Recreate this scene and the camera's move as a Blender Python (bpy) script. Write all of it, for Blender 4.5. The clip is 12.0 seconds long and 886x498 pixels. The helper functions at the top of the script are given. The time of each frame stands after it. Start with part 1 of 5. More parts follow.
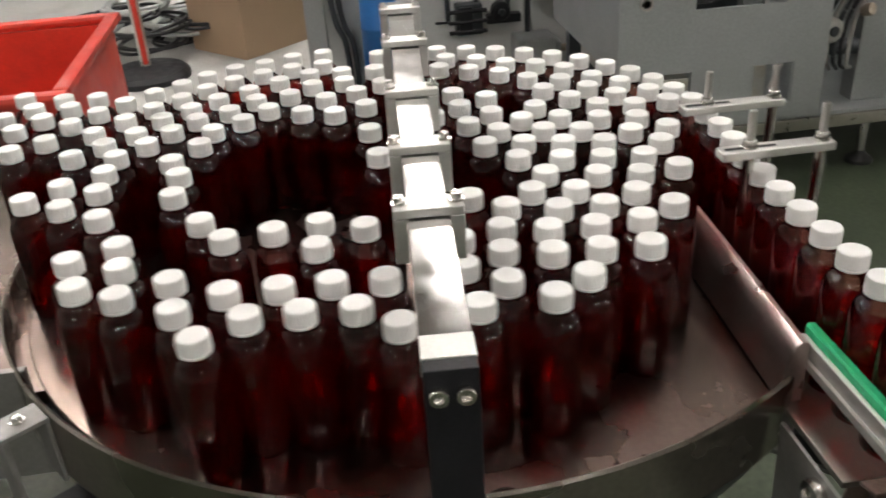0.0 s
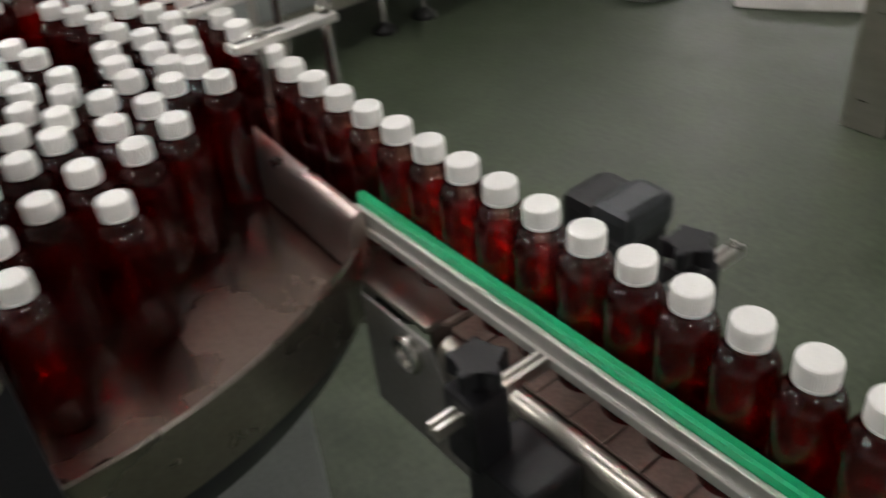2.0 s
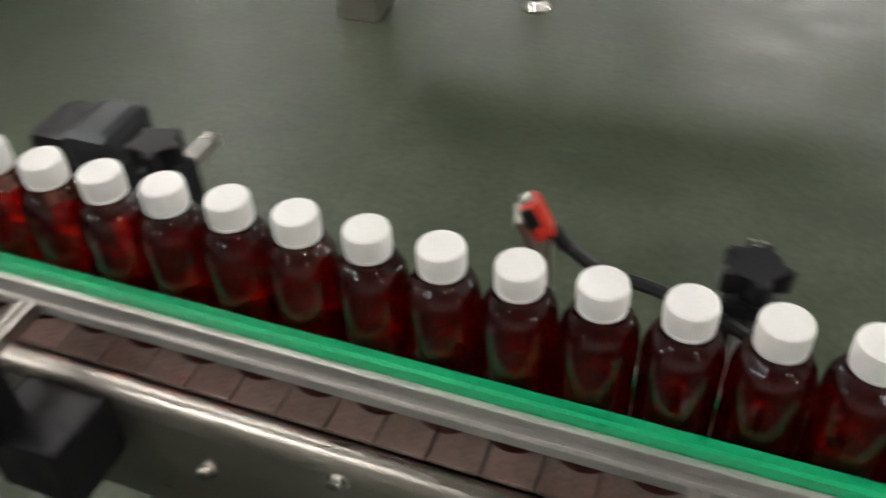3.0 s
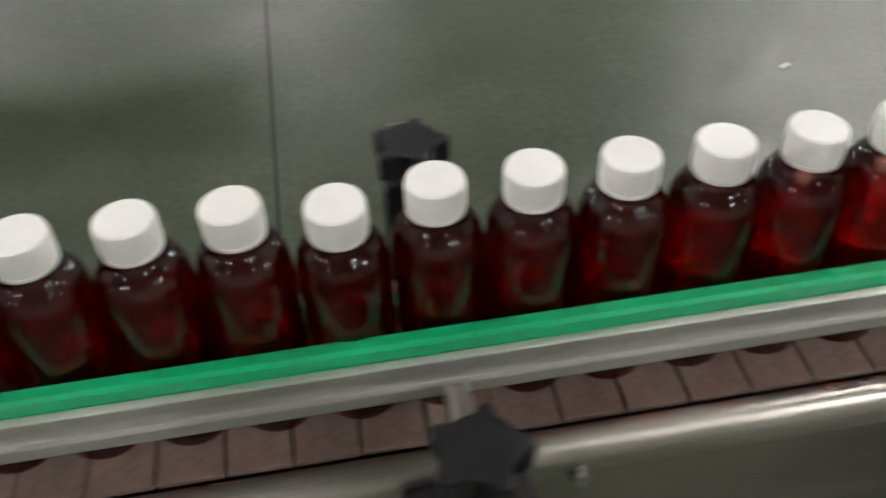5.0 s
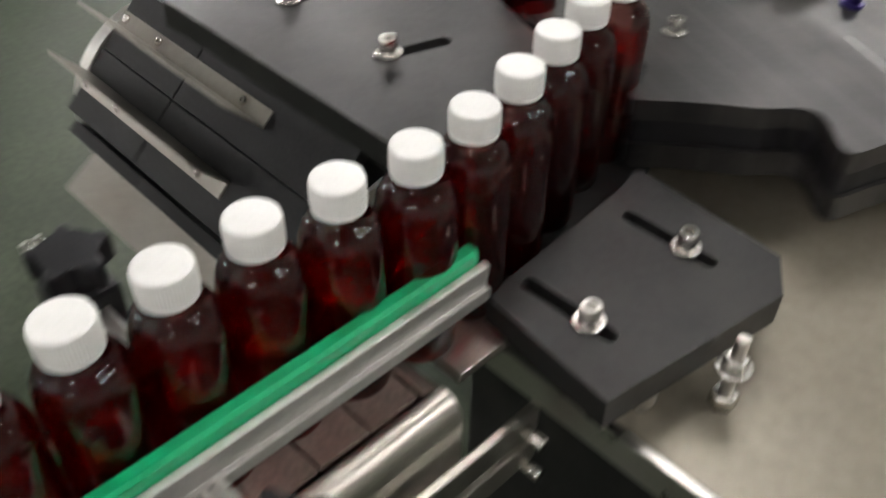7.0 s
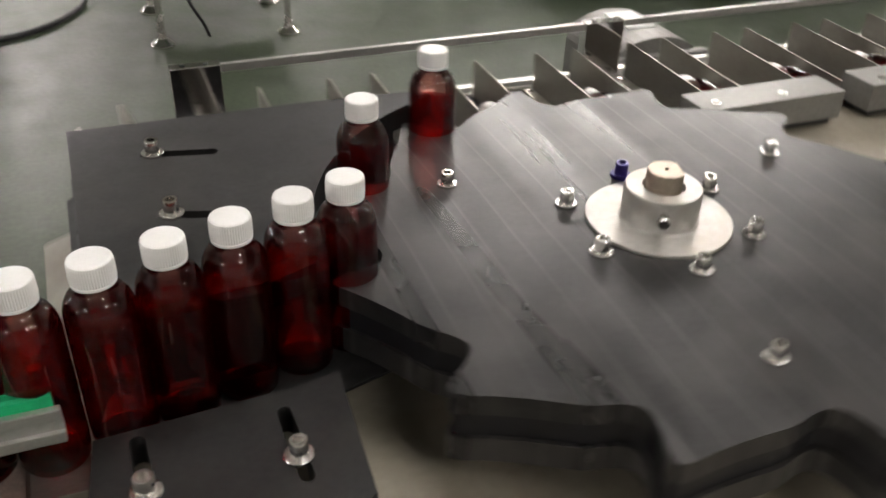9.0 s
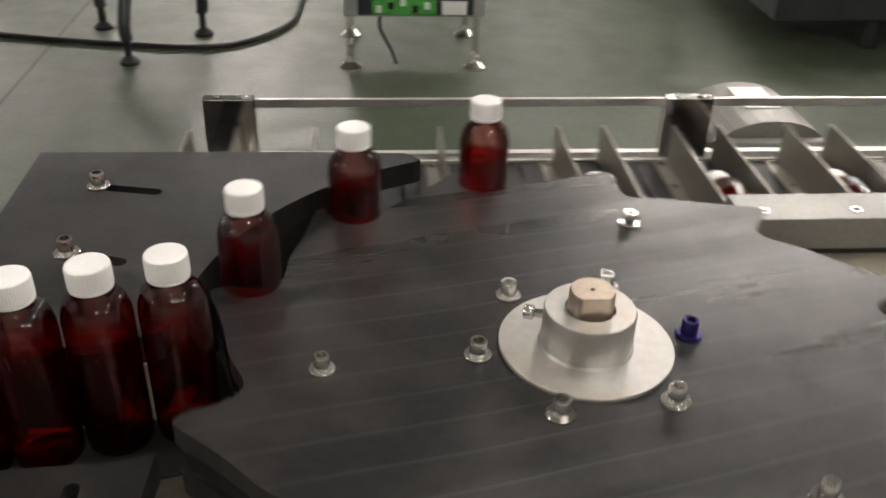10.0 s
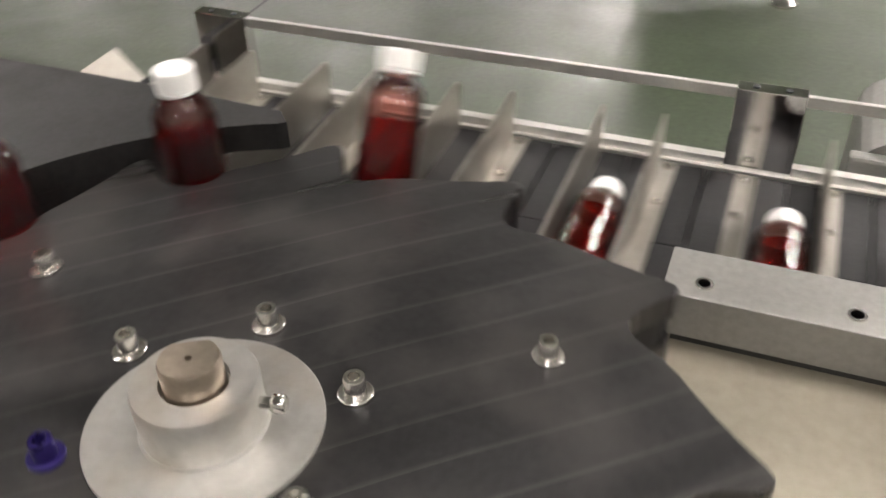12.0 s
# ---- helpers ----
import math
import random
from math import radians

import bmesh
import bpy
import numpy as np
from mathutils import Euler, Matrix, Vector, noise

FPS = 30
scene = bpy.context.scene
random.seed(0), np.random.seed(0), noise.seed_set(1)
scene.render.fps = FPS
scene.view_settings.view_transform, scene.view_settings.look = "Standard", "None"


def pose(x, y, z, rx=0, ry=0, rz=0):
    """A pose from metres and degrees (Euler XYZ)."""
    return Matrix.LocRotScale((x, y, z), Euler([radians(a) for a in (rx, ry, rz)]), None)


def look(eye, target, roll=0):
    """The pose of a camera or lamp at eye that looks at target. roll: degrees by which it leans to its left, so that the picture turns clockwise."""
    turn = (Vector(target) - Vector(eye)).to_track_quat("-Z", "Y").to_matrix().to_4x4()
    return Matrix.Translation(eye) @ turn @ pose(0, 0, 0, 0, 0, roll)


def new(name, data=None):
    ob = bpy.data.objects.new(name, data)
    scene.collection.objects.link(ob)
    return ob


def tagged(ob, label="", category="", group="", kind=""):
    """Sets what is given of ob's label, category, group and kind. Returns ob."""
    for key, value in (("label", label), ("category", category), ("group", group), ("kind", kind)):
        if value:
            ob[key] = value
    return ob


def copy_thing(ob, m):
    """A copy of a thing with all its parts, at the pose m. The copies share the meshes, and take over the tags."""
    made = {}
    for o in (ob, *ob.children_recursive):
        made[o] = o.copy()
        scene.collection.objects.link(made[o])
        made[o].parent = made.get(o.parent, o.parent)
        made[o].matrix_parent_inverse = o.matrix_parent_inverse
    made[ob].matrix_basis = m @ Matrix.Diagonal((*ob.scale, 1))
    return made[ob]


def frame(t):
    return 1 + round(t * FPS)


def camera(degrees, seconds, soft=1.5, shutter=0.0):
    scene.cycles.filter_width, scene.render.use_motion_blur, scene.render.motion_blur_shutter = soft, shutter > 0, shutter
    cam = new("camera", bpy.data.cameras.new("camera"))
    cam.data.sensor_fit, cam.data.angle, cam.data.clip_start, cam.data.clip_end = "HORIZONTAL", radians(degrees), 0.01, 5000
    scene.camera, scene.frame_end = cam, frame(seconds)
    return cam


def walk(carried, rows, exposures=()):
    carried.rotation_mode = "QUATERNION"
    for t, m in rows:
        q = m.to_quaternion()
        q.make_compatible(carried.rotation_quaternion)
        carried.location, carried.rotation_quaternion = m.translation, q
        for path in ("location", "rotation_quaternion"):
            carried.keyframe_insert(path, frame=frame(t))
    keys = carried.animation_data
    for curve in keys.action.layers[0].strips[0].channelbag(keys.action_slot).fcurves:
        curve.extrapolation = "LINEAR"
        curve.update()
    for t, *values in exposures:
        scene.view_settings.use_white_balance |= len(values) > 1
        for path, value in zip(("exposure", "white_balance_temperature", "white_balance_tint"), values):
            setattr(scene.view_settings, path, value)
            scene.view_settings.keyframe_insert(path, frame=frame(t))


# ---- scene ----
cam = camera(52.1, 12.0, soft=1.6, shutter=0.5)
PATH = [
    (0, (0.6827, -0.4652, 1.2940), (-0.1879, -0.3632, 0.8128), -3.80),
    (0.5, (0.6839, -0.4470, 1.2850), (-0.1780, -0.2993, 0.8000), -3.99),
    (1, (0.6753, -0.4477, 1.2814), (-0.1748, -0.2800, 0.7821), -3.98),
    (1.5, (0.6640, -0.4285, 1.2676), (-0.1091, -0.1048, 0.7220), -4.43),
    (2, (0.6702, -0.4119, 1.2628), (0.0111, 0.0566, 0.6746), -5.67),
    (2.5, (0.6887, -0.4022, 1.2500), (0.2003, 0.1998, 0.6183), -4.58),
    (3, (0.7466, -0.3682, 1.2191), (0.4549, 0.3182, 0.5530), -3.31),
    (3.6, (0.8164, -0.3420, 1.1903), (0.6811, 0.3719, 0.5031), -2.53),
    (5.5, (1.3121, -0.3309, 1.1406), (1.4901, 0.3579, 0.4379), -2.48),
    (6, (1.3773, -0.3357, 1.1414), (1.6641, 0.3178, 0.4410), -1.77),
    (6.5, (1.4911, -0.3276, 1.1418), (1.9308, 0.2421, 0.4474), 0.24),
    (7, (1.6364, -0.2982, 1.1489), (2.1546, 0.2233, 0.4711), 0.98),
    (7.2, (1.6900, -0.2845, 1.1563), (2.2207, 0.2329, 0.4851), 1.37),
    (7.5, (1.7650, -0.2820, 1.1630), (2.2835, 0.2560, 0.4980), 0.80),
    (7.7, (1.8209, -0.3021, 1.1642), (2.2959, 0.2519, 0.4805), 0.56),
    (9.3, (2.0629, -0.5535, 1.1970), (2.3388, 0.2552, 0.6776), 3.05),
    (9.5, (2.1259, -0.5398, 1.1893), (2.3653, 0.2830, 0.6740), 3.57),
    (10, (2.2796, -0.4951, 1.1929), (2.3599, 0.3542, 0.6712), 1.90),
    (10.5, (2.3802, -0.4071, 1.1768), (2.3554, 0.4318, 0.6331), -0.20),
    (11, (2.4894, -0.2916, 1.1733), (2.4142, 0.5174, 0.5904), -0.93),
    (11.5, (2.6080, -0.2479, 1.1609), (2.4281, 0.5386, 0.5702), -1.74),
    (12, (2.6928, -0.2246, 1.1507), (2.3921, 0.5135, 0.5468), -1.81),
]
walk(cam, [(t, look(eye, target, roll)) for t, eye, target, roll in PATH],
     exposures=[(0, 0.02, 6700, 12), (1.5, -0.12, 6650, 11.5), (2.1, -0.25, 6600, 11.5), (2.9, 0.04, 6600, 11), (5.5, 0.04, 6500, 11), (7.5, 0.1, 6500, 11), (9.3, -0.05, 6800, 13), (10.2, 0.05, 6900, 13), (11.2, 0.42, 6900, 14), (12, 0.64, 6800, 14)])

# ---- light: a closed hall lit by ceiling fixtures ----
world = bpy.data.worlds.new("hall_air")
scene.world = world
world.use_nodes = True
world.node_tree.nodes["Background"].inputs[0].default_value = (0.75, 0.8, 0.85, 1)
world.node_tree.nodes["Background"].inputs[1].default_value = 0.05
TUBE_POWER = 48.0

# ---- plan ----
BELT = 0.709            # top of slat chain and turntable disc
PITCH = 0.0492          # bottle to bottle on the belt
SPEED = 0.1296          # belt and bottles, m/s
SLAT = 0.0381
TABLE = Vector((-0.41, -0.362, 0))
TABLE_R = 0.53
TABLE_TURN = -21.0      # degrees a second
WHEEL = Vector((2.4408, 0.041, 0))
WHEEL_TURN = -79.0
DISC_TOP = 0.776
BUCKET_PITCH = 0.152
BUCKET_SPEED = BUCKET_PITCH * 79.0 / 30.0


# ---- materials ----
def material(name, colour, rough=0.5, metal=0.0, vary=0.12, scale=18.0, fine=160.0, bump=0.0, stretch=(1, 1, 1),
             rough_vary=0.1, stain=None, stain_amount=0.0, stain_scale=4.0, stain_soft=(0.48, 0.7), **extra):
    """Principled surface with grain at two scales and an optional stain."""
    m = bpy.data.materials.new(name)
    m.use_nodes = True
    nt = m.node_tree
    b = nt.nodes["Principled BSDF"]
    tc = nt.nodes.new("ShaderNodeTexCoord")
    mp = nt.nodes.new("ShaderNodeMapping")
    mp.inputs["Scale"].default_value = stretch
    nt.links.new(tc.outputs["Object"], mp.inputs[0])
    big = nt.nodes.new("ShaderNodeTexNoise")
    big.inputs["Scale"].default_value, big.inputs["Detail"].default_value = scale, 6
    small = nt.nodes.new("ShaderNodeTexNoise")
    small.inputs["Scale"].default_value, small.inputs["Detail"].default_value = fine, 3
    for n in (big, small):
        nt.links.new(mp.outputs[0], n.inputs["Vector"])
    add = nt.nodes.new("ShaderNodeMath")
    add.operation = "ADD"
    nt.links.new(big.outputs["Fac"], add.inputs[0])
    nt.links.new(small.outputs["Fac"], add.inputs[1])
    ramp = nt.nodes.new("ShaderNodeMapRange")
    ramp.inputs["From Min"].default_value, ramp.inputs["From Max"].default_value = 0.65, 1.35
    ramp.inputs["To Min"].default_value, ramp.inputs["To Max"].default_value = 1 - vary, 1 + vary
    nt.links.new(add.outputs[0], ramp.inputs["Value"])
    mul = nt.nodes.new("ShaderNodeVectorMath")
    mul.operation = "SCALE"
    mul.inputs[0].default_value = colour
    nt.links.new(ramp.outputs[0], mul.inputs["Scale"])
    out = mul.outputs[0]
    if stain:
        sn = nt.nodes.new("ShaderNodeTexNoise")
        sn.inputs["Scale"].default_value, sn.inputs["Detail"].default_value = stain_scale, 8
        nt.links.new(tc.outputs["Object"], sn.inputs["Vector"])
        sr = nt.nodes.new("ShaderNodeMapRange")
        sr.inputs["From Min"].default_value, sr.inputs["From Max"].default_value = stain_soft
        sr.inputs["To Max"].default_value = stain_amount
        nt.links.new(sn.outputs["Fac"], sr.inputs["Value"])
        mix = nt.nodes.new("ShaderNodeMix")
        mix.data_type = "RGBA"
        nt.links.new(sr.outputs[0], mix.inputs["Factor"])
        nt.links.new(out, mix.inputs[6])
        mix.inputs[7].default_value = (*stain, 1)
        out = mix.outputs[2]
    nt.links.new(out, b.inputs["Base Color"])
    rr = nt.nodes.new("ShaderNodeMapRange")
    rr.inputs["From Min"].default_value, rr.inputs["From Max"].default_value = 0.3, 0.7
    rr.inputs["To Min"].default_value = max(0.02, rough - rough_vary)
    rr.inputs["To Max"].default_value = min(1.0, rough + rough_vary)
    nt.links.new(big.outputs["Fac"], rr.inputs["Value"])
    nt.links.new(rr.outputs[0], b.inputs["Roughness"])
    b.inputs["Metallic"].default_value = metal
    if bump:
        bp = nt.nodes.new("ShaderNodeBump")
        bp.inputs["Strength"].default_value = bump
        bp.inputs["Distance"].default_value = 0.002
        nt.links.new(add.outputs[0], bp.inputs["Height"])
        nt.links.new(bp.outputs[0], b.inputs["Normal"])
    for key, value in extra.items():
        b.inputs[key.replace("_", " ")].default_value = value
    return m


def clear(name, colour, rough=0.03, ior=1.5, straight=0.5):
    """Thin-walled tinted plastic: part of the light goes straight through, part is bent, with a glossy face."""
    m = bpy.data.materials.new(name)
    m.use_nodes = True
    nt = m.node_tree
    nt.nodes.remove(nt.nodes["Principled BSDF"])
    out = nt.nodes["Material Output"]
    see = nt.nodes.new("ShaderNodeBsdfTransparent")
    see.inputs["Color"].default_value = (*colour, 1)
    bend = nt.nodes.new("ShaderNodeBsdfRefraction")
    bend.inputs["Color"].default_value = (*colour, 1)
    bend.inputs["IOR"].default_value = 1.38
    bend.inputs["Roughness"].default_value = rough
    gloss = nt.nodes.new("ShaderNodeBsdfGlossy")
    tc = nt.nodes.new("ShaderNodeTexCoord")
    n = nt.nodes.new("ShaderNodeTexNoise")
    n.inputs["Scale"].default_value = 60
    nt.links.new(tc.outputs["Object"], n.inputs["Vector"])
    r = nt.nodes.new("ShaderNodeMapRange")
    r.inputs["To Min"].default_value, r.inputs["To Max"].default_value = rough * 0.5, rough * 1.5
    nt.links.new(n.outputs["Fac"], r.inputs["Value"])
    nt.links.new(r.outputs[0], gloss.inputs["Roughness"])
    body = nt.nodes.new("ShaderNodeMixShader")
    body.inputs[0].default_value = straight
    nt.links.new(bend.outputs[0], body.inputs[1])
    nt.links.new(see.outputs[0], body.inputs[2])
    fr = nt.nodes.new("ShaderNodeFresnel")
    fr.inputs["IOR"].default_value = ior
    mix = nt.nodes.new("ShaderNodeMixShader")
    nt.links.new(fr.outputs[0], mix.inputs[0])
    nt.links.new(body.outputs[0], mix.inputs[1])
    nt.links.new(gloss.outputs[0], mix.inputs[2])
    nt.links.new(mix.outputs[0], out.inputs["Surface"])
    return m


def liquid(name, colour, murk, share):
    """Syrup: mostly clear and tinted, with a little red scattered in it."""
    m = bpy.data.materials.new(name)
    m.use_nodes = True
    nt = m.node_tree
    nt.nodes.remove(nt.nodes["Principled BSDF"])
    see = nt.nodes.new("ShaderNodeBsdfTransparent")
    see.inputs["Color"].default_value = (*colour, 1)
    cloud = nt.nodes.new("ShaderNodeBsdfDiffuse")
    cloud.inputs["Color"].default_value = (*murk, 1)
    mix = nt.nodes.new("ShaderNodeMixShader")
    mix.inputs[0].default_value = share
    nt.links.new(see.outputs[0], mix.inputs[1])
    nt.links.new(cloud.outputs[0], mix.inputs[2])
    nt.links.new(mix.outputs[0], nt.nodes["Material Output"].inputs["Surface"])
    return m


def glowing(name, colour, strength):
    m = bpy.data.materials.new(name)
    m.use_nodes = True
    b = m.node_tree.nodes["Principled BSDF"]
    b.inputs["Base Color"].default_value = (0.8, 0.8, 0.8, 1)
    b.inputs["Emission Color"].default_value = (*colour, 1)
    b.inputs["Emission Strength"].default_value = strength
    return m


STEEL = material("brushed_steel", (0.55, 0.53, 0.5), 0.33, 1.0, 0.08, 5, 120, 0.02, (1, 6, 6))
FRAME_STEEL = material("frame_steel", (0.45, 0.43, 0.385), 0.36, 0.93, 0.15, 6, 160, 0.05, (1, 6, 6), stain=(0.2, 0.18, 0.15), stain_amount=0.3)
# red-brown base colour takes in the red glow thrown by the bottles
TABLE_STEEL = material("red_tinted_table_steel", (0.175, 0.132, 0.113), 0.25, 1.0, 0.15, 5, 140, 0.04, stain=(0.15, 0.11, 0.09), stain_amount=0.5)
# pink in this base colour is part of the bottles' red reflection
STRIP_STEEL = material("pink_tinted_strip_steel", (0.56, 0.47, 0.44), 0.32, 0.95, 0.1, 9, 200, 0.04)
RIM_STEEL = material("rim_steel", (0.4, 0.37, 0.33), 0.3, 1.0, 0.14, 6, 140, 0.03, stain=(0.2, 0.16, 0.13), stain_amount=0.3)
ANGLE = material("dull_grey_angle", (0.24, 0.235, 0.225), 0.45, 0.5, 0.12, 12, 160, 0.04)
FLIGHT_STEEL = material("dull_flight_steel", (0.4, 0.38, 0.345), 0.44, 1.0, 0.1, 6, 120, 0.02, stain=(0.24, 0.2, 0.16), stain_amount=0.3, stain_scale=12)
BRIGHT = material("bright_steel", (0.68, 0.66, 0.63), 0.2, 1.0, 0.1, 20, 240, 0.03)
ALU = material("anodised_aluminium", (0.62, 0.61, 0.59), 0.5, 0.85, 0.08, 14, 300, 0.03)
POLISHED = material("polished_steel_bar", (0.72, 0.71, 0.7), 0.1, 1.0, 0.08, 30, 260, 0.02, rough_vary=0.07, stain=(0.6, 0.52, 0.5), stain_amount=0.5, stain_scale=22)
MILLED = material("milled_aluminium", (0.7, 0.69, 0.66), 0.38, 0.85, 0.08, 14, 300, 0.04)
GREEN = material("green_plastic", (0.002, 0.44, 0.18), 0.36, 0, 0.1, 20, 300, 0.03)
BLACK = material("black_plastic", (0.010, 0.010, 0.012), 0.46, 0, 0.3, 30, 300, 0.06, Specular_IOR_Level=0.3)
RUBBER = material("black_rubber", (0.012, 0.012, 0.012), 0.55, 0, 0.3, 40, 400, 0.05)
CAP = material("white_cap_plastic", (0.86, 0.86, 0.84), 0.42, 0, 0.04, 60, 400, 0.02, rough_vary=0.06, Subsurface_Weight=0.0)
SLATS = material("brown_acetal", (0.24, 0.18, 0.155), 0.45, 0, 0.25, 25, 260, 0.08, stain=(0.06, 0.05, 0.045), stain_amount=0.5, stain_scale=30)
PET = clear("red_tinted_bottle_plastic", (0.92, 0.56, 0.52), 0.013, 1.6, 0.8)
SYRUP = liquid("dark_red_syrup", (0.86, 0.085, 0.075), (0.22, 0.01, 0.012), 0.1)
SLAT_BLACK = material("black_slat", (0.014, 0.014, 0.015), 0.45, 0, 0.4, 20, 260, 0.08, Specular_IOR_Level=0.3)
FLOOR_PAINT = material("green_epoxy_floor", (0.059, 0.076, 0.047), 0.40, 0, 0.4, 7.0, 60, 0.05, stain=(0.032, 0.044, 0.027), stain_amount=0.8, stain_scale=4.5, rough_vary=0.09, stain_soft=(0.3, 0.85))
WALL_PAINT = material("white_wall_paint", (0.5, 0.5, 0.47), 0.6, 0, 0.05, 3, 90, 0.03)
CEILING = material("ceiling_panel", (0.33, 0.33, 0.32), 0.7, 0, 0.04, 3, 90, 0.02)
GREY_PANEL = material("grey_machine_sheet", (0.4, 0.42, 0.42), 0.4, 0.55, 0.12, 4, 120, 0.04, stain=(0.3, 0.31, 0.3), stain_amount=0.4)
RED_CRATE = material("red_crate_plastic", (0.62, 0.045, 0.025), 0.4, 0, 0.12, 8, 120, 0.04, stain=(0.4, 0.03, 0.02), stain_amount=0.4, stain_scale=9)
CARD = material("brown_cardboard", (0.36, 0.25, 0.16), 0.75, 0, 0.1, 6, 200, 0.08)
BLUE = material("blue_paint", (0.012, 0.13, 0.38), 0.4, 0, 0.12, 10, 120, 0.03)
BEIGE = material("beige_worn_deck", (0.27, 0.245, 0.195), 0.42, 0.35, 0.14, 5, 90, 0.04, stain=(0.25, 0.2, 0.15), stain_amount=0.4)
BRONZE = material("oiled_steel_pin", (0.46, 0.39, 0.32), 0.4, 1.0, 0.15, 30, 200, 0.03)
PALE = material("zinc_plate", (0.53, 0.52, 0.495), 0.4, 0.85, 0.12, 12, 120, 0.04, stain=(0.45, 0.36, 0.26), stain_amount=0.35, stain_scale=25)
BLUED = material("blue_stained_bolt", (0.025, 0.016, 0.12), 0.35, 0.6, 0.2, 30, 200, 0.03)
DARK_GREY = material("dark_grey_metal", (0.05, 0.055, 0.06), 0.4, 0.6, 0.2, 10, 150, 0.04)
CABLE = material("black_cable_sheath", (0.012, 0.012, 0.014), 0.4, 0, 0.2, 40, 300)
SENSOR_RED = material("red_sensor_body", (0.65, 0.05, 0.03), 0.35, 0, 0.1, 40, 300)
WHITE_PANEL = material("white_coated_sheet", (0.66, 0.67, 0.65), 0.4, 0, 0.05, 4, 90, 0.02)
TUBE = glowing("lamp_diffuser", (1.0, 0.97, 0.935), TUBE_POWER)


def black_disc_material():
    """Black laminate with faint parallel sanding streaks."""
    m = material("black_laminate_disc", (0.0125, 0.0122, 0.0126), 0.36, 0, 0.55, 9, 180, 0.03, stain=(0.034, 0.032, 0.031), stain_amount=0.9, stain_scale=14, stain_soft=(0.44, 0.64), rough_vary=0.09, Specular_IOR_Level=0.4)
    nt = m.node_tree
    b = nt.nodes["Principled BSDF"]
    tc = nt.nodes.new("ShaderNodeTexCoord")
    mp = nt.nodes.new("ShaderNodeMapping")
    mp.inputs["Rotation"].default_value = (0, 0, radians(77))
    nt.links.new(tc.outputs["Object"], mp.inputs[0])
    sep = nt.nodes.new("ShaderNodeSeparateXYZ")
    nt.links.new(mp.outputs[0], sep.inputs[0])
    wob = nt.nodes.new("ShaderNodeTexNoise")
    wob.inputs["Scale"].default_value = 2
    nt.links.new(tc.outputs["Object"], wob.inputs["Vector"])
    a = nt.nodes.new("ShaderNodeMath")
    a.operation = "MULTIPLY_ADD"
    a.inputs[1].default_value = 32.0
    nt.links.new(sep.outputs["X"], a.inputs[0])
    nt.links.new(wob.outputs["Fac"], a.inputs[2])
    f = nt.nodes.new("ShaderNodeMath")
    f.operation = "FRACT"
    nt.links.new(a.outputs[0], f.inputs[0])
    line = nt.nodes.new("ShaderNodeMapRange")
    line.inputs["From Min"].default_value, line.inputs["From Max"].default_value = 0.0, 0.12
    line.inputs["To Min"].default_value, line.inputs["To Max"].default_value = 1.0, 0.0
    nt.links.new(f.outputs[0], line.inputs["Value"])
    breakup = nt.nodes.new("ShaderNodeMath")
    breakup.operation = "MULTIPLY"
    nt.links.new(line.outputs[0], breakup.inputs[0])
    nz = nt.nodes.new("ShaderNodeTexNoise")
    nz.inputs["Scale"].default_value = 9
    nt.links.new(tc.outputs["Object"], nz.inputs["Vector"])
    nt.links.new(nz.outputs["Fac"], breakup.inputs[1])
    old = b.inputs["Base Color"].links[0].from_socket
    mix = nt.nodes.new("ShaderNodeMix")
    mix.data_type = "RGBA"
    nt.links.new(breakup.outputs[0], mix.inputs["Factor"])
    nt.links.new(old, mix.inputs[6])
    mix.inputs[7].default_value = (0.066, 0.063, 0.06, 1)
    nt.links.new(mix.outputs[2], b.inputs["Base Color"])
    # broad uneven polishing bands along the same direction
    ms = nt.nodes.new("ShaderNodeMapping")
    ms.inputs["Scale"].default_value = (26, 1.6, 1)
    nt.links.new(mp.outputs[0], ms.inputs[0])
    band = nt.nodes.new("ShaderNodeTexNoise")
    band.inputs["Scale"].default_value, band.inputs["Detail"].default_value = 1.0, 2
    nt.links.new(ms.outputs[0], band.inputs["Vector"])
    br = nt.nodes.new("ShaderNodeMapRange")
    br.inputs["From Min"].default_value, br.inputs["From Max"].default_value = 0.35, 0.65
    br.inputs["To Min"].default_value, br.inputs["To Max"].default_value = 0.27, 0.39
    nt.links.new(band.outputs["Fac"], br.inputs["Value"])
    nt.links.new(br.outputs[0], b.inputs["Roughness"])
    return m


DISC = black_disc_material()
LAMINATE = material("black_laminate", (0.015, 0.0147, 0.0148), 0.44, 0, 0.4, 12, 180, 0.04, stain=(0.03, 0.028, 0.026), stain_amount=0.7, stain_scale=16, Specular_IOR_Level=0.3)


# ---- mesh helpers ----
def add_box(bm, x0, x1, y0, y1, z0, z1, bevel=0.0, m=None):
    r = bmesh.ops.create_cube(bm, size=1.0)
    vs = r["verts"]
    for v in vs:
        v.co = Vector((x0 + (v.co.x + 0.5) * (x1 - x0), y0 + (v.co.y + 0.5) * (y1 - y0), z0 + (v.co.z + 0.5) * (z1 - z0)))
    if bevel:
        es = list({e for v in vs for e in v.link_edges})
        r = bmesh.ops.bevel(bm, geom=es, offset=bevel, segments=2, profile=0.6, affect="EDGES")
        vs = list({v for f in r["faces"] for v in f.verts} | {v for v in vs if v.is_valid})
    if m is not None:
        bmesh.ops.transform(bm, matrix=m, verts=vs)
    return vs


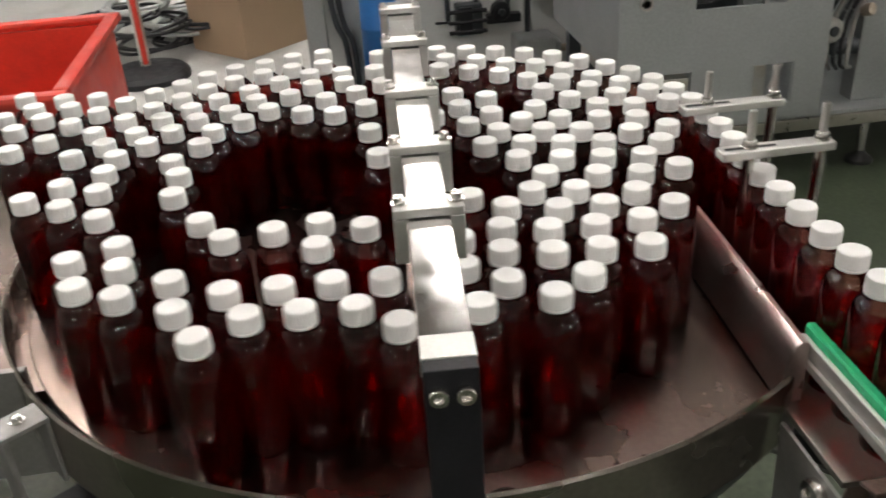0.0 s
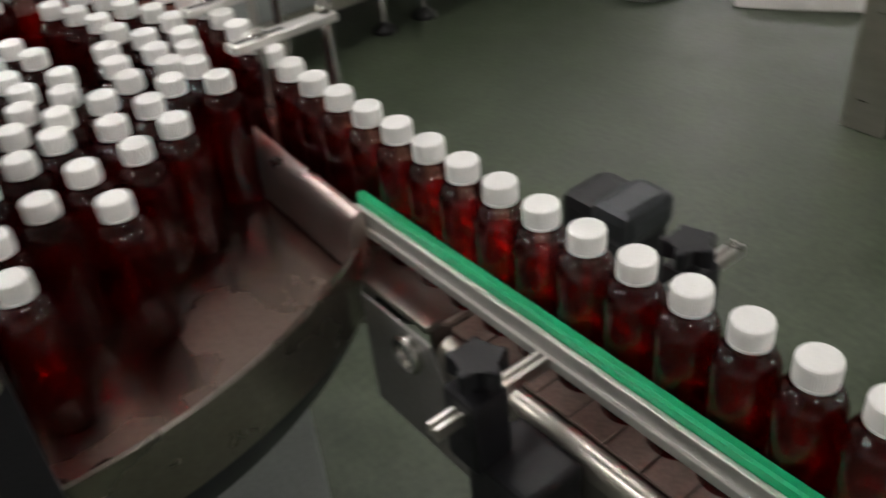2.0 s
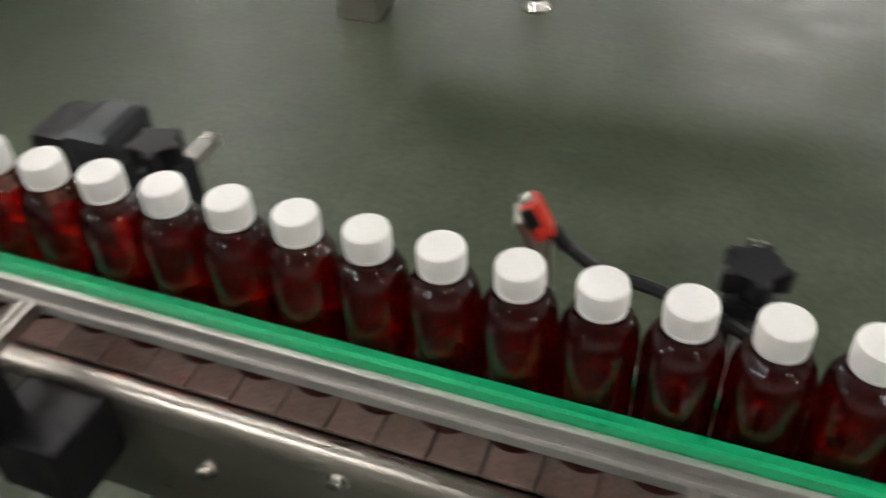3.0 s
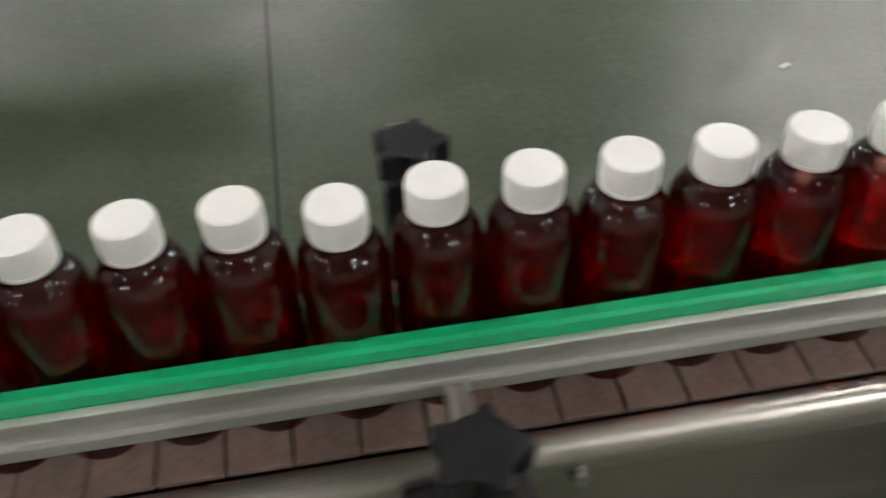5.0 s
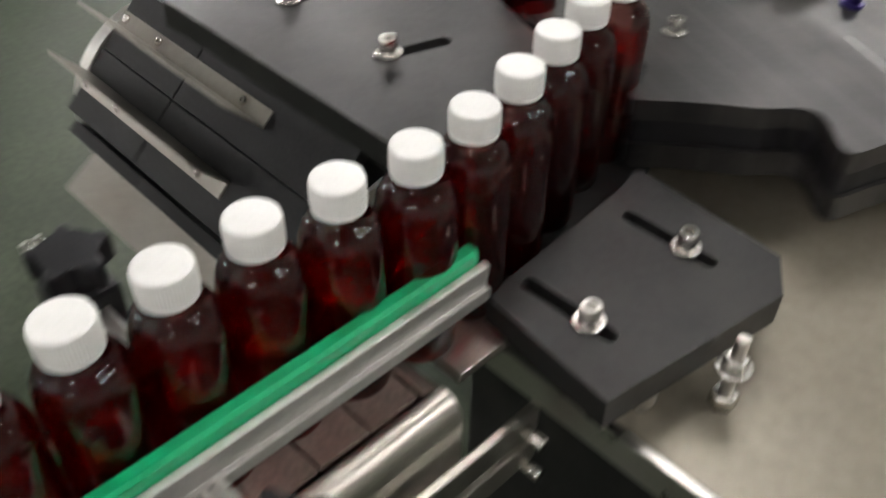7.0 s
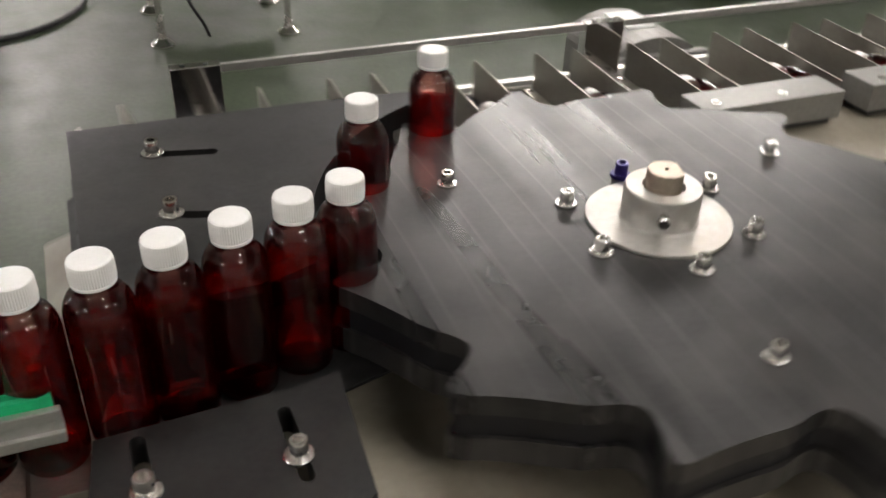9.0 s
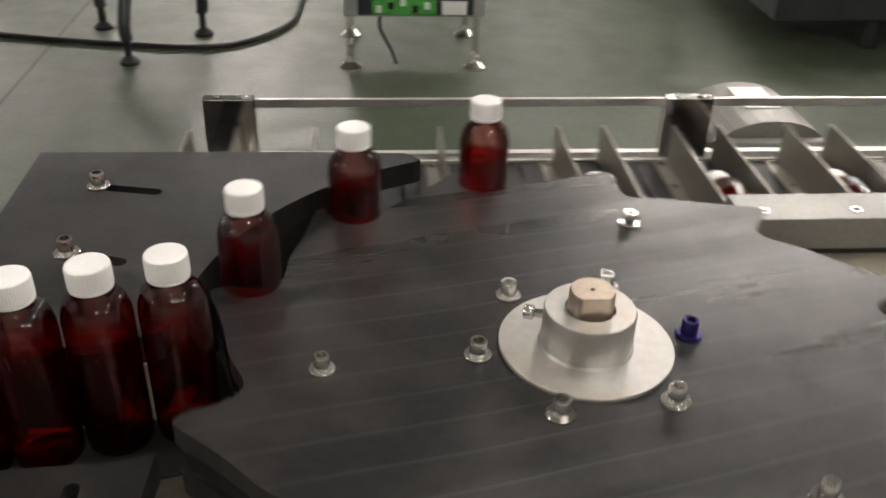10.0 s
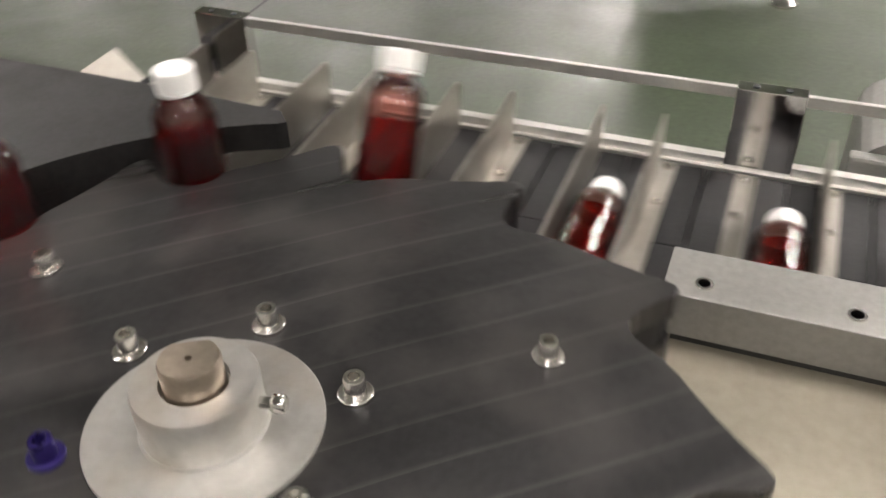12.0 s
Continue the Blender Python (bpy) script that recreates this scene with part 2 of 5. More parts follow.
def add_lathe(bm, profile, seg=24, m=None, caps=True, ribs=0.0):
    """Turns (radius, z) pairs round the z axis."""
    rings = []
    for k, (r, z) in enumerate(profile):
        ring = []
        for i in range(seg):
            a = 2 * math.pi * i / seg
            rr = r - (ribs if ribs and i % 2 and 0 < k < len(profile) - 2 else 0)
            v = bm.verts.new((rr * math.cos(a), rr * math.sin(a), z))
            if m is not None:
                v.co = m @ v.co
            ring.append(v)
        rings.append(ring)
    for a, b in zip(rings, rings[1:]):
        for i in range(seg):
            f = bm.faces.new((a[i], a[(i + 1) % seg], b[(i + 1) % seg], b[i]))
            f.smooth = not ribs
    if caps:
        bm.faces.new(rings[0][::-1])
        bm.faces.new(rings[-1])
    return rings


def add_rod(bm, p0, p1, r, seg=14, r2=None):
    p0, p1 = Vector(p0), Vector(p1)
    m = Matrix.Translation(p0) @ (p1 - p0).to_track_quat("Z", "Y").to_matrix().to_4x4()
    n = (p1 - p0).length
    e = min(r * 0.15, n * 0.2)
    r2 = r if r2 is None else r2
    add_lathe(bm, [(r - e, 0), (r, e), (r2, n - e), (r2 - e, n)], seg, m)


def add_tube(bm, points, r, seg=8):
    """A round cable along points."""
    pts = [Vector(p) for p in points]
    rings = []
    up = Vector((0.13, 0.31, 0.94)).normalized()
    for i, p in enumerate(pts):
        d = (pts[min(i + 1, len(pts) - 1)] - pts[max(i - 1, 0)]).normalized()
        s = d.cross(up).normalized()
        w = s.cross(d)
        rings.append([bm.verts.new(p + r * (math.cos(2 * math.pi * k / seg) * s + math.sin(2 * math.pi * k / seg) * w)) for k in range(seg)])
    for a, b in zip(rings, rings[1:]):
        for k in range(seg):
            bm.faces.new((a[k], a[(k + 1) % seg], b[(k + 1) % seg], b[k])).smooth = True
    bm.faces.new(rings[0][::-1])
    bm.faces.new(rings[-1])


def add_prism(bm, outline, z0, z1, bevel=0.0):
    """An upright prism over a closed outline of (x, y)."""
    low = [bm.verts.new((x, y, z0)) for x, y in outline]
    high = [bm.verts.new((x, y, z1)) for x, y in outline]
    n = len(outline)
    bm.faces.new(low[::-1])
    top = bm.faces.new(high)
    for i in range(n):
        bm.faces.new((low[i], low[(i + 1) % n], high[(i + 1) % n], high[i]))
    if bevel:
        bmesh.ops.bevel(bm, geom=list(top.edges), offset=bevel, segments=2, profile=0.5, affect="EDGES")


def bez(points, n=24):
    """A smooth curve through points (Catmull-Rom)."""
    pts = [Vector(p) for p in points]
    pts = [2 * pts[0] - pts[1]] + pts + [2 * pts[-1] - pts[-2]]
    out = []
    for i in range(1, len(pts) - 2):
        a, b, c, d = pts[i - 1:i + 3]
        for k in range(n):
            u = k / n
            out.append(0.5 * (2 * b + (c - a) * u + (2 * a - 5 * b + 4 * c - d) * u * u + (3 * b - a - 3 * c + d) * u ** 3))
    return out + [pts[-2]]


def mesh_of(name, bm, mat):
    bmesh.ops.recalc_face_normals(bm, faces=bm.faces)
    for e in bm.edges:
        e.smooth = len(e.link_faces) != 2 or e.calc_face_angle(0) < 0.62
    me = bpy.data.meshes.new(name)
    bm.to_mesh(me)
    bm.free()
    me.materials.append(mat)
    return me


def part(name, bm, mat, parent=None, label=""):
    ob = new(name, mesh_of(name, bm, mat))
    if parent is not None:
        ob.parent = parent
    if label:
        ob["label"] = label
    return ob


def box_part(name, mat, parent, x0, x1, y0, y1, z0, z1, bevel=0.0, label="", m=None):
    bm = bmesh.new()
    add_box(bm, x0, x1, y0, y1, z0, z1, bevel, m)
    return part(name, bm, mat, parent, label)


def rod_part(name, mat, parent, p0, p1, r, seg=14, label="", r2=None):
    bm = bmesh.new()
    add_rod(bm, p0, p1, r, seg, r2)
    return part(name, bm, mat, parent, label)


def thing(name, label, category, group="", kind=""):
    return tagged(new(name), label, category, group, kind)


def structure(name, bm, mat, label, category):
    return tagged(part(name, bm, mat), label, category, kind="structure")


# ---- hall ----
def build_hall():
    bm = bmesh.new()
    add_box(bm, -30, 30, -30, 30, -0.2, 0.0)
    floor = structure("floor", bm, FLOOR_PAINT, "glossy green epoxy painted factory floor with scuffs", "floor")
    for x0, x1, y0, y1 in ((1.066, 1.074, 0.3, 5.9), (-4, 5.9, 4.496, 4.504)):
        box_part("floor_joint", RUBBER, floor, x0, x1, y0, y1, 0.0005, 0.0012)
    for n, (x0, x1, y0, y1) in enumerate(((-9.2, -9.0, -5.2, 13.2), (9.0, 9.2, -5.2, 13.2), (-9.0, 9.0, -5.2, -5.0), (-9.0, 9.0, 13.0, 13.2))):
        bm = bmesh.new()
        add_box(bm, x0, x1, y0, y1, 0, 3.3)
        structure("wall_" + ("west", "east", "south", "north")[n], bm, WALL_PAINT, "plain white painted factory wall", "wall")
    bm = bmesh.new()
    add_box(bm, -9.2, 9.2, -5.2, 13.2, 3.3, 3.4)
    structure("ceiling", bm, CEILING, "plain pale ceiling panels", "ceiling")


def build_lights():
    lamp = thing("ceiling_lamp", "ceiling fixture with three long lit diffusers", "lamp", "ceiling lamps")
    bm = bmesh.new()
    add_box(bm, -0.66, 0.66, -0.52, 0.52, 0.012, 0.07, 0.004)
    part("housing", bm, WHITE_PANEL, lamp)
    for y in (-0.36, 0.0, 0.36):
        box_part("diffuser", TUBE, lamp, -0.625, 0.625, y - 0.03, y + 0.03, 0.0, 0.0115, 0.002, "lit white diffuser strip")
    places = [(x, -2.2) for x in (-5.6, -3.2, -1.1, 3.1, 5.4)] + [(-1.1, 0.6), (3.1, 0.6), (-5.7, 0.1), (-4.3, 0.1), (6.4, 1.3)]
    places += [(-3.2, 4.0)] + [(x, y) for x in (4.5, 5.8, 7.1) for y in (4.5, 5.6)]
    places += [(0.9, 8.4), (1.0, 9.6), (-0.6, 9.9), (-2.2, 9.2), (-3.8, 8.8), (-2.8, 10.4), (2.0, 9.9), (4.3, 10.4), (0.8, 11.6), (-4.9, 7.4)]
    lamp.matrix_basis = pose(*places[0], 3.2)
    for x, y in places[1:]:
        copy_thing(lamp, pose(x, y, 3.2))


build_hall()
build_lights()


# ---- bottles ----
def build_bottle():
    b = thing("bottle", "dark red syrup bottle with a white ribbed screw cap", "bottle", "syrup bottles")
    bm = bmesh.new()
    add_lathe(bm, [(0.019, 0.0015), (0.0225, 0.0), (0.0242, 0.003), (0.0244, 0.02), (0.0244, 0.10)]
              + [(0.0150 + 0.0094 * math.cos(radians(a)), 0.1085 + 0.0205 * math.sin(radians(a))) for a in range(0, 84, 7)]
              + [(0.0143, 0.1308), (0.0138, 0.1325), (0.0137, 0.1390)], 40)
    part("body", bm, PET, b, "clear red-tinted plastic bottle body")
    bm = bmesh.new()
    add_lathe(bm, [(0.0185, 0.0022), (0.0224, 0.0008), (0.02395, 0.0034), (0.02415, 0.02), (0.02415, 0.09), (0.0241, 0.0972), (0.0239, 0.0975)], 24)
    part("liquid", bm, SYRUP, b, "dark red syrup")
    bm = bmesh.new()
    add_lathe(bm, [(0.0146, 0.1383), (0.0153, 0.1388), (0.0152, 0.1514), (0.0146, 0.1536), (0.0132, 0.1543)], 104, ribs=0.0003)
    part("cap", bm, CAP, b, "white ribbed screw cap")
    bm = bmesh.new()
    add_lathe(bm, [(0.0143, 0.1355), (0.0149, 0.1359), (0.0149, 0.1375), (0.0143, 0.1379)], 32)
    part("tamper_ring", bm, CAP, b)
    return b


SECTOR_0 = [(0.7, 0.341), (0.9, 0.413), (1.9, 0.286), (6.0, 0.379), (8.5, 0.323), (10.6, 0.419), (10.7, 0.194), (11.6, 0.277), (15.8, 0.347), (16.9, 0.401), (17.5, 0.235), (19.8, 0.303)]
SECTOR_20 = [(23.0, 0.366), (27.3, 0.272), (27.7, 0.326), (29.1, 0.22), (29.2, 0.392), (35.2, 0.351), (35.4, 0.301), (37.6, 0.254)]
SECTOR_40 = [(41.4, 0.201), (43.0, 0.36), (44.3, 0.312), (48.7, 0.254), (49.0, 0.149), (53.1, 0.298), (55.5, 0.198), (58.9, 0.334), (59.7, 0.244)]
SECTOR_60 = [(61.4, 0.093), (63.2, 0.29), (68.1, 0.14), (69.6, 0.189), (71.2, 0.239), (71.9, 0.308), (78.8, 0.274)]
SECTOR_80 = [(80.8, 0.322), (81.7, 0.213), (84.1, 0.165), (88.0, 0.292), (88.4, 0.108), (90.9, 0.245), (96.2, 0.197), (96.3, 0.355), (97.0, 0.307)]
SECTOR_100 = [(101.0, 0.148), (101.3, 0.262), (104.1, 0.352), (106.1, 0.305), (111.5, 0.186), (111.7, 0.246), (112.6, 0.341), (113.0, 0.08), (115.2, 0.292), (119.4, 0.127)]
SECTOR_120 = [(120.7, 0.33), (123.7, 0.242), (125.7, 0.29), (130.7, 0.336), (134.9, 0.27), (137.3, 0.171), (139.1, 0.334)]
SECTOR_140 = [(144.2, 0.126), (145.7, 0.277), (147.4, 0.325), (155.3, 0.173), (156.2, 0.282), (156.3, 0.334), (156.8, 0.082)]
SECTOR_160 = [(165.0, 0.34), (165.9, 0.291)]
SECTOR_180 = [(185.5, 0.309), (185.6, 0.238), (194.2, 0.436), (194.5, 0.323), (196.8, 0.275), (196.8, 0.378), (197.0, 0.22)]
SECTOR_200 = [(200.7, 0.446), (200.7, 0.155), (202.5, 0.344), (203.9, 0.392), (206.2, 0.29), (207.1, 0.447), (209.6, 0.223), (210.9, 0.4), (211.1, 0.346), (213.1, 0.46), (215.8, 0.278), (217.6, 0.41), (218.2, 0.162), (219.2, 0.466)]
SECTOR_220 = [(220.1, 0.348), (224.1, 0.305), (224.4, 0.414), (224.9, 0.206), (225.2, 0.467), (228.1, 0.361), (228.2, 0.259), (230.8, 0.074), (231.0, 0.477), (231.1, 0.417), (233.9, 0.308), (235.6, 0.371), (236.1, 0.55), (236.5, 0.491), (237.5, 0.43), (238.1, 0.599), (239.0, 0.266), (239.2, 0.667)]
SECTOR_240 = [(241.0, 0.56), (241.3, 0.334), (242.0, 0.502), (242.4, 0.616), (242.5, 0.388), (244.3, 0.441), (246.0, 0.571), (246.5, 0.635), (247.5, 0.514), (247.9, 0.289), (249.1, 0.347), (250.7, 0.585), (250.9, 0.395), (251.1, 0.458), (254.6, 0.515), (256.6, 0.363), (256.6, 0.422), (257.8, 0.288), (258.4, 0.548)]
SECTOR_260 = [(261.6, 0.452), (262.8, 0.391), (267.8, 0.313), (270.1, 0.394), (273.9, 0.441), (276.7, 0.301), (277.5, 0.48), (278.4, 0.396)]
SECTOR_280 = [(282.3, 0.438), (287.5, 0.314), (289.4, 0.401)]
SECTOR_300 = [(300.8, 0.454), (301.4, 0.403), (303.7, 0.314), (307.9, 0.473), (307.9, 0.424), (308.3, 0.067), (313.7, 0.322), (314.1, 0.457), (316.9, 0.41)]
SECTOR_320 = [(320.2, 0.283), (322.8, 0.448), (325.9, 0.403), (328.0, 0.247), (328.9, 0.479), (331.9, 0.434), (332.7, 0.379), (332.7, 0.297), (338.2, 0.415)]
SECTOR_340 = [(340.0, 0.361), (340.1, 0.247), (345.2, 0.404), (348.1, 0.353), (351.0, 0.432)]
LOOSE = SECTOR_0 + SECTOR_20 + SECTOR_40 + SECTOR_60 + SECTOR_80 + SECTOR_100 + SECTOR_120 + SECTOR_140 + SECTOR_160 + SECTOR_180 + SECTOR_200 + SECTOR_220 + SECTOR_240 + SECTOR_260 + SECTOR_280 + SECTOR_300 + SECTOR_320 + SECTOR_340


def table_place(angle0, r0, t):
    """A loose bottle carried round by the disc, crowded outwards on the open side and held in by the guide strip."""
    if r0 > 0.505:
        return TABLE.x + r0 * math.cos(radians(angle0)), TABLE.y + r0 * math.sin(radians(angle0))
    a = angle0 + TABLE_TURN * t
    began = (angle0 + 180) % 360 - 180
    w = began + TABLE_TURN * t
    r = r0
    if began > -50:
        enter = max(0.0, (60 - began) / TABLE_TURN)
        leave = (-50 - began) / TABLE_TURN
        share = min(max((r0 - 0.25) / 0.1, 0), 1)
        r = min(r0 + 0.032 * share * max(min(t, leave) - enter, 0), max(r0, 0.488))
    if 8 < w < 85 and r0 > 0.27:
        r = min(r, max(0.295 / math.sin(radians(max(w, 20))), 0.3) + max(0, w - 68) * 0.006)
    return TABLE.x + r * math.cos(radians(a)), TABLE.y + r * math.sin(radians(a))


def line_place(x):
    """The single file: from the disc's outer ring, past the guide strip, along the belt."""
    if x > -0.41:
        u = min(max((-0.12 - x) / 0.29, 0), 1)
        return x, 0.0015 + 0.0215 * u * u * (3 - 2 * u), BELT
    a = radians(90 + math.degrees((-0.41 - x) / 0.385))
    return TABLE.x + 0.385 * math.cos(a), TABLE.y + 0.385 * math.sin(a), BELT


def drift(t):
    """The file runs a little unevenly."""
    marks = ((0, 0.037), (1.0, 0.018), (2.0, 0.006), (2.5, -0.008), (3.0, -0.011), (3.6, -0.009), (5.5, -0.0075), (6.0, -0.004), (6.5, -0.0065), (7.4, 0.001), (9.3, 0.006), (12, 0.006))
    for (a, p), (b, q) in zip(marks, marks[1:]):
        if t <= b:
            return p + (q - p) * (t - a) / (b - a)
    return marks[-1][1]


def clock(t):
    """Seconds on the machine's own clock, which loses a little at the end."""
    marks = ((0, 0.07), (7.6, 0.065), (9.3, 0.027), (10.5, 0.02), (12, -0.018))
    for (a, p), (b, q) in zip(marks, marks[1:]):
        if t <= b:
            return t + p + (q - p) * (t - a) / (b - a)
    return t


def entry_sway(x):
    """Sideways shift of the file on its way into the star wheel."""
    if x < 1.925:
        v = min(max((x - 1.80) / 0.125, 0), 1)
        return -0.011 * v * v * (3 - 2 * v)
    v = min(max((x - 1.925) / 0.20, 0), 1)
    return -0.011 + 0.052 * (0.35 * v * v + 0.65 * v)


FALL = 1.055            # seconds in a pocket before the drop


LEAN = {12: 3.0}        # the bottle that leans against the near rail


def wheel_entry(j):
    return 7.857 + j * 30.0 / 79.0


def queue_pose(j, t):
    """Pose of the bottle that meets the star wheel j pockets on."""
    u = clock(t) - wheel_entry(j)
    if u < 0.02:
        x = 2.1485 + SPEED * (u + 0.05)
        x += drift(t) * min(1, max(0, (2.08 - x) / 0.14))
        px, py, pz = line_place(x)
        lean = LEAN.get(j, 0.4 * math.sin(7.1 * j)) * min(1, max(0, (1.95 - x) / 0.1)) * min(1, max(0, x / 0.1))
        return pose(px, py + entry_sway(x), pz, lean, 0, 0)
    if u < FALL:
        a = radians(180.5 - 79.0 * u)
        r = 0.274 + 0.024 * math.exp(-(u + 0.05) / 0.13)
        return pose(WHEEL.x + r * math.cos(a), WHEEL.y + r * math.sin(a), BELT)
    cell = bucket_x(t, j)
    a = radians(180 - 79.0 * FALL)
    x0, y0 = WHEEL.x + 0.274 * math.cos(a), WHEEL.y + 0.274 * math.sin(a)
    k = min((u - FALL) / 0.085, 1.0)
    k = k * k * (3 - 2 * k)
    tilt = -90 * k
    x = x0 + (cell - x0) * min(1.0, (u - FALL) / 0.085) if u < FALL + 0.1 else cell
    return pose(x, y0 + (0.308 - y0) * k, BELT + (0.6965 - BELT) * k + 0.004 * math.sin(math.pi * k), tilt, 0, 0)


def bucket_x(t, j):
    """Middle of the bucket that takes bottle j."""
    return 2.4885 + BUCKET_SPEED * (clock(t) - wheel_entry(j) - 1.25)


def queue_times(j):
    e = wheel_entry(j)
    marks = [0.5 * k for k in range(25) if 0.5 * k < e + 0.2 or k in (0, 24)]
    if e - 2.0 < 12:
        marks += [e - 1.4 + 0.15 * k for k in range(9)]
    marks += [e + 0.02 + 0.12 * k for k in range(9)] + [e + FALL + 0.035 * k for k in range(6)]
    x0 = 2.1485 + SPEED * (0 - e + 0.05)
    if x0 < -0.05:
        marks += [0.6 * k for k in range(1, 20) if x0 + SPEED * 0.6 * (k - 1) < 0.05]
    return sorted({round(max(0.0, min(12.0, m)) * FPS) / FPS for m in marks})


BOTTLES = []


def build_bottles():
    first = build_bottle()
    jobs = []
    for j in range(-36, 46):
        if bucket_x(0, j) < 3.9:
            jobs.append([(t, queue_pose(j, t)) for t in queue_times(j)])
    rng = random.Random(5)
    for a, r in LOOSE:
        spin = rng.uniform(0, 360)
        if r > 0.505:
            jobs.append([(t, pose(*table_place(a, r, 0), BELT, 0, 0, spin)) for t in (0.0, 12.0)])
        else:
            jobs.append([(t, pose(*table_place(a, r, t), BELT, 0, 0, spin)) for t in [0.5 * k for k in range(7)] + [3.5 + 0.85 * k for k in range(10)] + [12.0]])
    for n, rows in enumerate(jobs):
        ob = first if not n else copy_thing(first, rows[0][1])
        ob.matrix_basis = rows[0][1]
        BOTTLES.append((ob, rows))


# ---- slat chain conveyor ----
X_A, X_B = 0.15, 1.86   # ends of the slat chain's upper run
LOOP = 2 * (X_B - X_A) + 2 * math.pi * 0.034
SLAT_N = int(round(LOOP / SLAT))
SLAT_PARTS = []


def slat_pose(s):
    """A slat s metres along the loop, from the start of the upper run."""
    s %= LOOP
    run, turn = X_B - X_A, math.pi * 0.034
    if s < run:
        return pose(X_A + s, 0, BELT)
    if s < run + turn:
        a = (s - run) / 0.034
        return pose(X_B + 0.034 * math.sin(a), 0, BELT - 0.034 + 0.034 * math.cos(a), 0, math.degrees(a), 0)
    if s < 2 * run + turn:
        return pose(X_B - (s - run - turn), 0, BELT - 0.068, 0, 180, 0)
    a = (s - 2 * run - turn) / 0.034
    return pose(X_A - 0.034 * math.sin(a), 0, BELT - 0.034 - 0.034 * math.cos(a), 0, 180 + math.degrees(a), 0)


def build_conveyor():
    c = thing("slat_conveyor", "stainless steel slat chain conveyor with brown slats", "conveyor")
    # side frames with a rolled top edge
    for s in (-1, 1):
        bm = bmesh.new()
        outline = [(0.0455, 0.697), (0.0457, 0.7055), (0.0485, 0.7092), (0.0545, 0.7098), (0.061, 0.707), (0.0658, 0.7), (0.0675, 0.69), (0.0675, 0.575), (0.058, 0.575),
                   (0.058, 0.578), (0.0645, 0.578), (0.0645, 0.69), (0.056, 0.698)]
        for x0, x1 in ((0.16, 1.885),):
            rings = [[bm.verts.new((x, s * y, z)) for y, z in outline] for x in (x0, x1)]
            n = len(outline)
            for i in range(n):
                bm.faces.new((rings[0][i], rings[0][(i + 1) % n], rings[1][(i + 1) % n], rings[1][i])).smooth = 0 < i < 6
            bm.faces.new(rings[0])
            bm.faces.new(rings[1][::-1])
        part("side_frame", bm, FRAME_STEEL, c)
        # head plate at the table end with its bearing
        bm = bmesh.new()
        plate = [(0.045, 0.705), (0.155, 0.705), (0.162, 0.69), (0.25, 0.565), (0.05, 0.565)]
        lo = [bm.verts.new((x, s * 0.0685, z)) for x, z in plate]
        hi = [bm.verts.new((x, s * 0.0725, z)) for x, z in plate]
        bm.faces.new(lo)
        bm.faces.new(hi[::-1])
        for i in range(len(plate)):
            bm.faces.new((lo[i], lo[(i + 1) % 5], hi[(i + 1) % 5], hi[i]))
        part("head_plate", bm, ANGLE, c)
        bm = bmesh.new()
        add_lathe(bm, [(0.021, 0), (0.021, 0.006), (0.018, 0.009), (0.013, 0.009), (0.012, 0.005), (0.004, 0.005)], 24, Matrix.Translation((0.123, s * 0.0725, 0.678)) @ pose(0, 0, 0, -90 * s))
        part("bearing", bm, BRIGHT, c)
        for x, zs in ((0.416, (0.647,)), (0.531, (0.69, 0.626)), (0.93, (0.69, 0.626)), (1.31, (0.69, 0.626)), (1.653, (0.69, 0.626))):
            for z in zs:
                bm = bmesh.new()
                m = Matrix.Translation((x, s * 0.0675, z)) @ pose(0, 0, 0, -90 * s)
                add_lathe(bm, [(0.008, 0), (0.008, 0.0015)], 16, m)
                add_lathe(bm, [(0.0055, 0.0015), (0.0055, 0.006), (0.005, 0.0065)], 6, m)
                part("screw", bm, BRIGHT, c)
        # tail brackets by the star wheel
        for z in (0.655, 0.62):
            box_part("tail_bar", FRAME_STEEL, c, 1.80, 1.945, s * 0.078 - 0.004, s * 0.078 + 0.004, z - 0.012, z + 0.012, 0.002)
            rod_part("tail_bolt", BRIGHT, c, (1.93, s * 0.082, z), (1.93, s * 0.1, z), 0.005, 6)
    box_part("support_bar", ANGLE, c, 1.809, 1.815, -0.42, -0.0825, 0.616, 0.622, 0.001, "thin flat steel support bar")
    box_part("dead_plate", FRAME_STEEL, c, 0.0, 0.135, -0.06, 0.06, 0.700, 0.7075, 0.001, "flat steel transfer plate")
    box_part("dead_plate", FRAME_STEEL, c, 1.90, 1.965, -0.05, 0.05, 0.700, 0.7075, 0.001, "flat steel transfer plate")
    box_part("bed", FRAME_STEEL, c, 0.2, 1.85, -0.058, 0.058, 0.58, 0.585, 0)
    for x in (0.42, 1.5):
        for s in (-1, 1):
            rod_part("leg", FRAME_STEEL, c, (x, s * 0.05, 0.03), (x, s * 0.05, 0.58), 0.018, 16)
            bm = bmesh.new()
            add_lathe(bm, [(0.04, 0), (0.04, 0.006), (0.012, 0.022), (0.008, 0.05)], 18, Matrix.Translation((x, s * 0.05, 0)))
            part("foot", bm, RUBBER, c)
    bm = bmesh.new()
    add_box(bm, -0.0183, 0.0183, -0.0435, 0.0435, -0.004, 0.0, 0.0012)
    add_box(bm, -0.016, 0.016, -0.02, 0.02, -0.012, -0.004)
    me = mesh_of("slat", bm, SLATS)
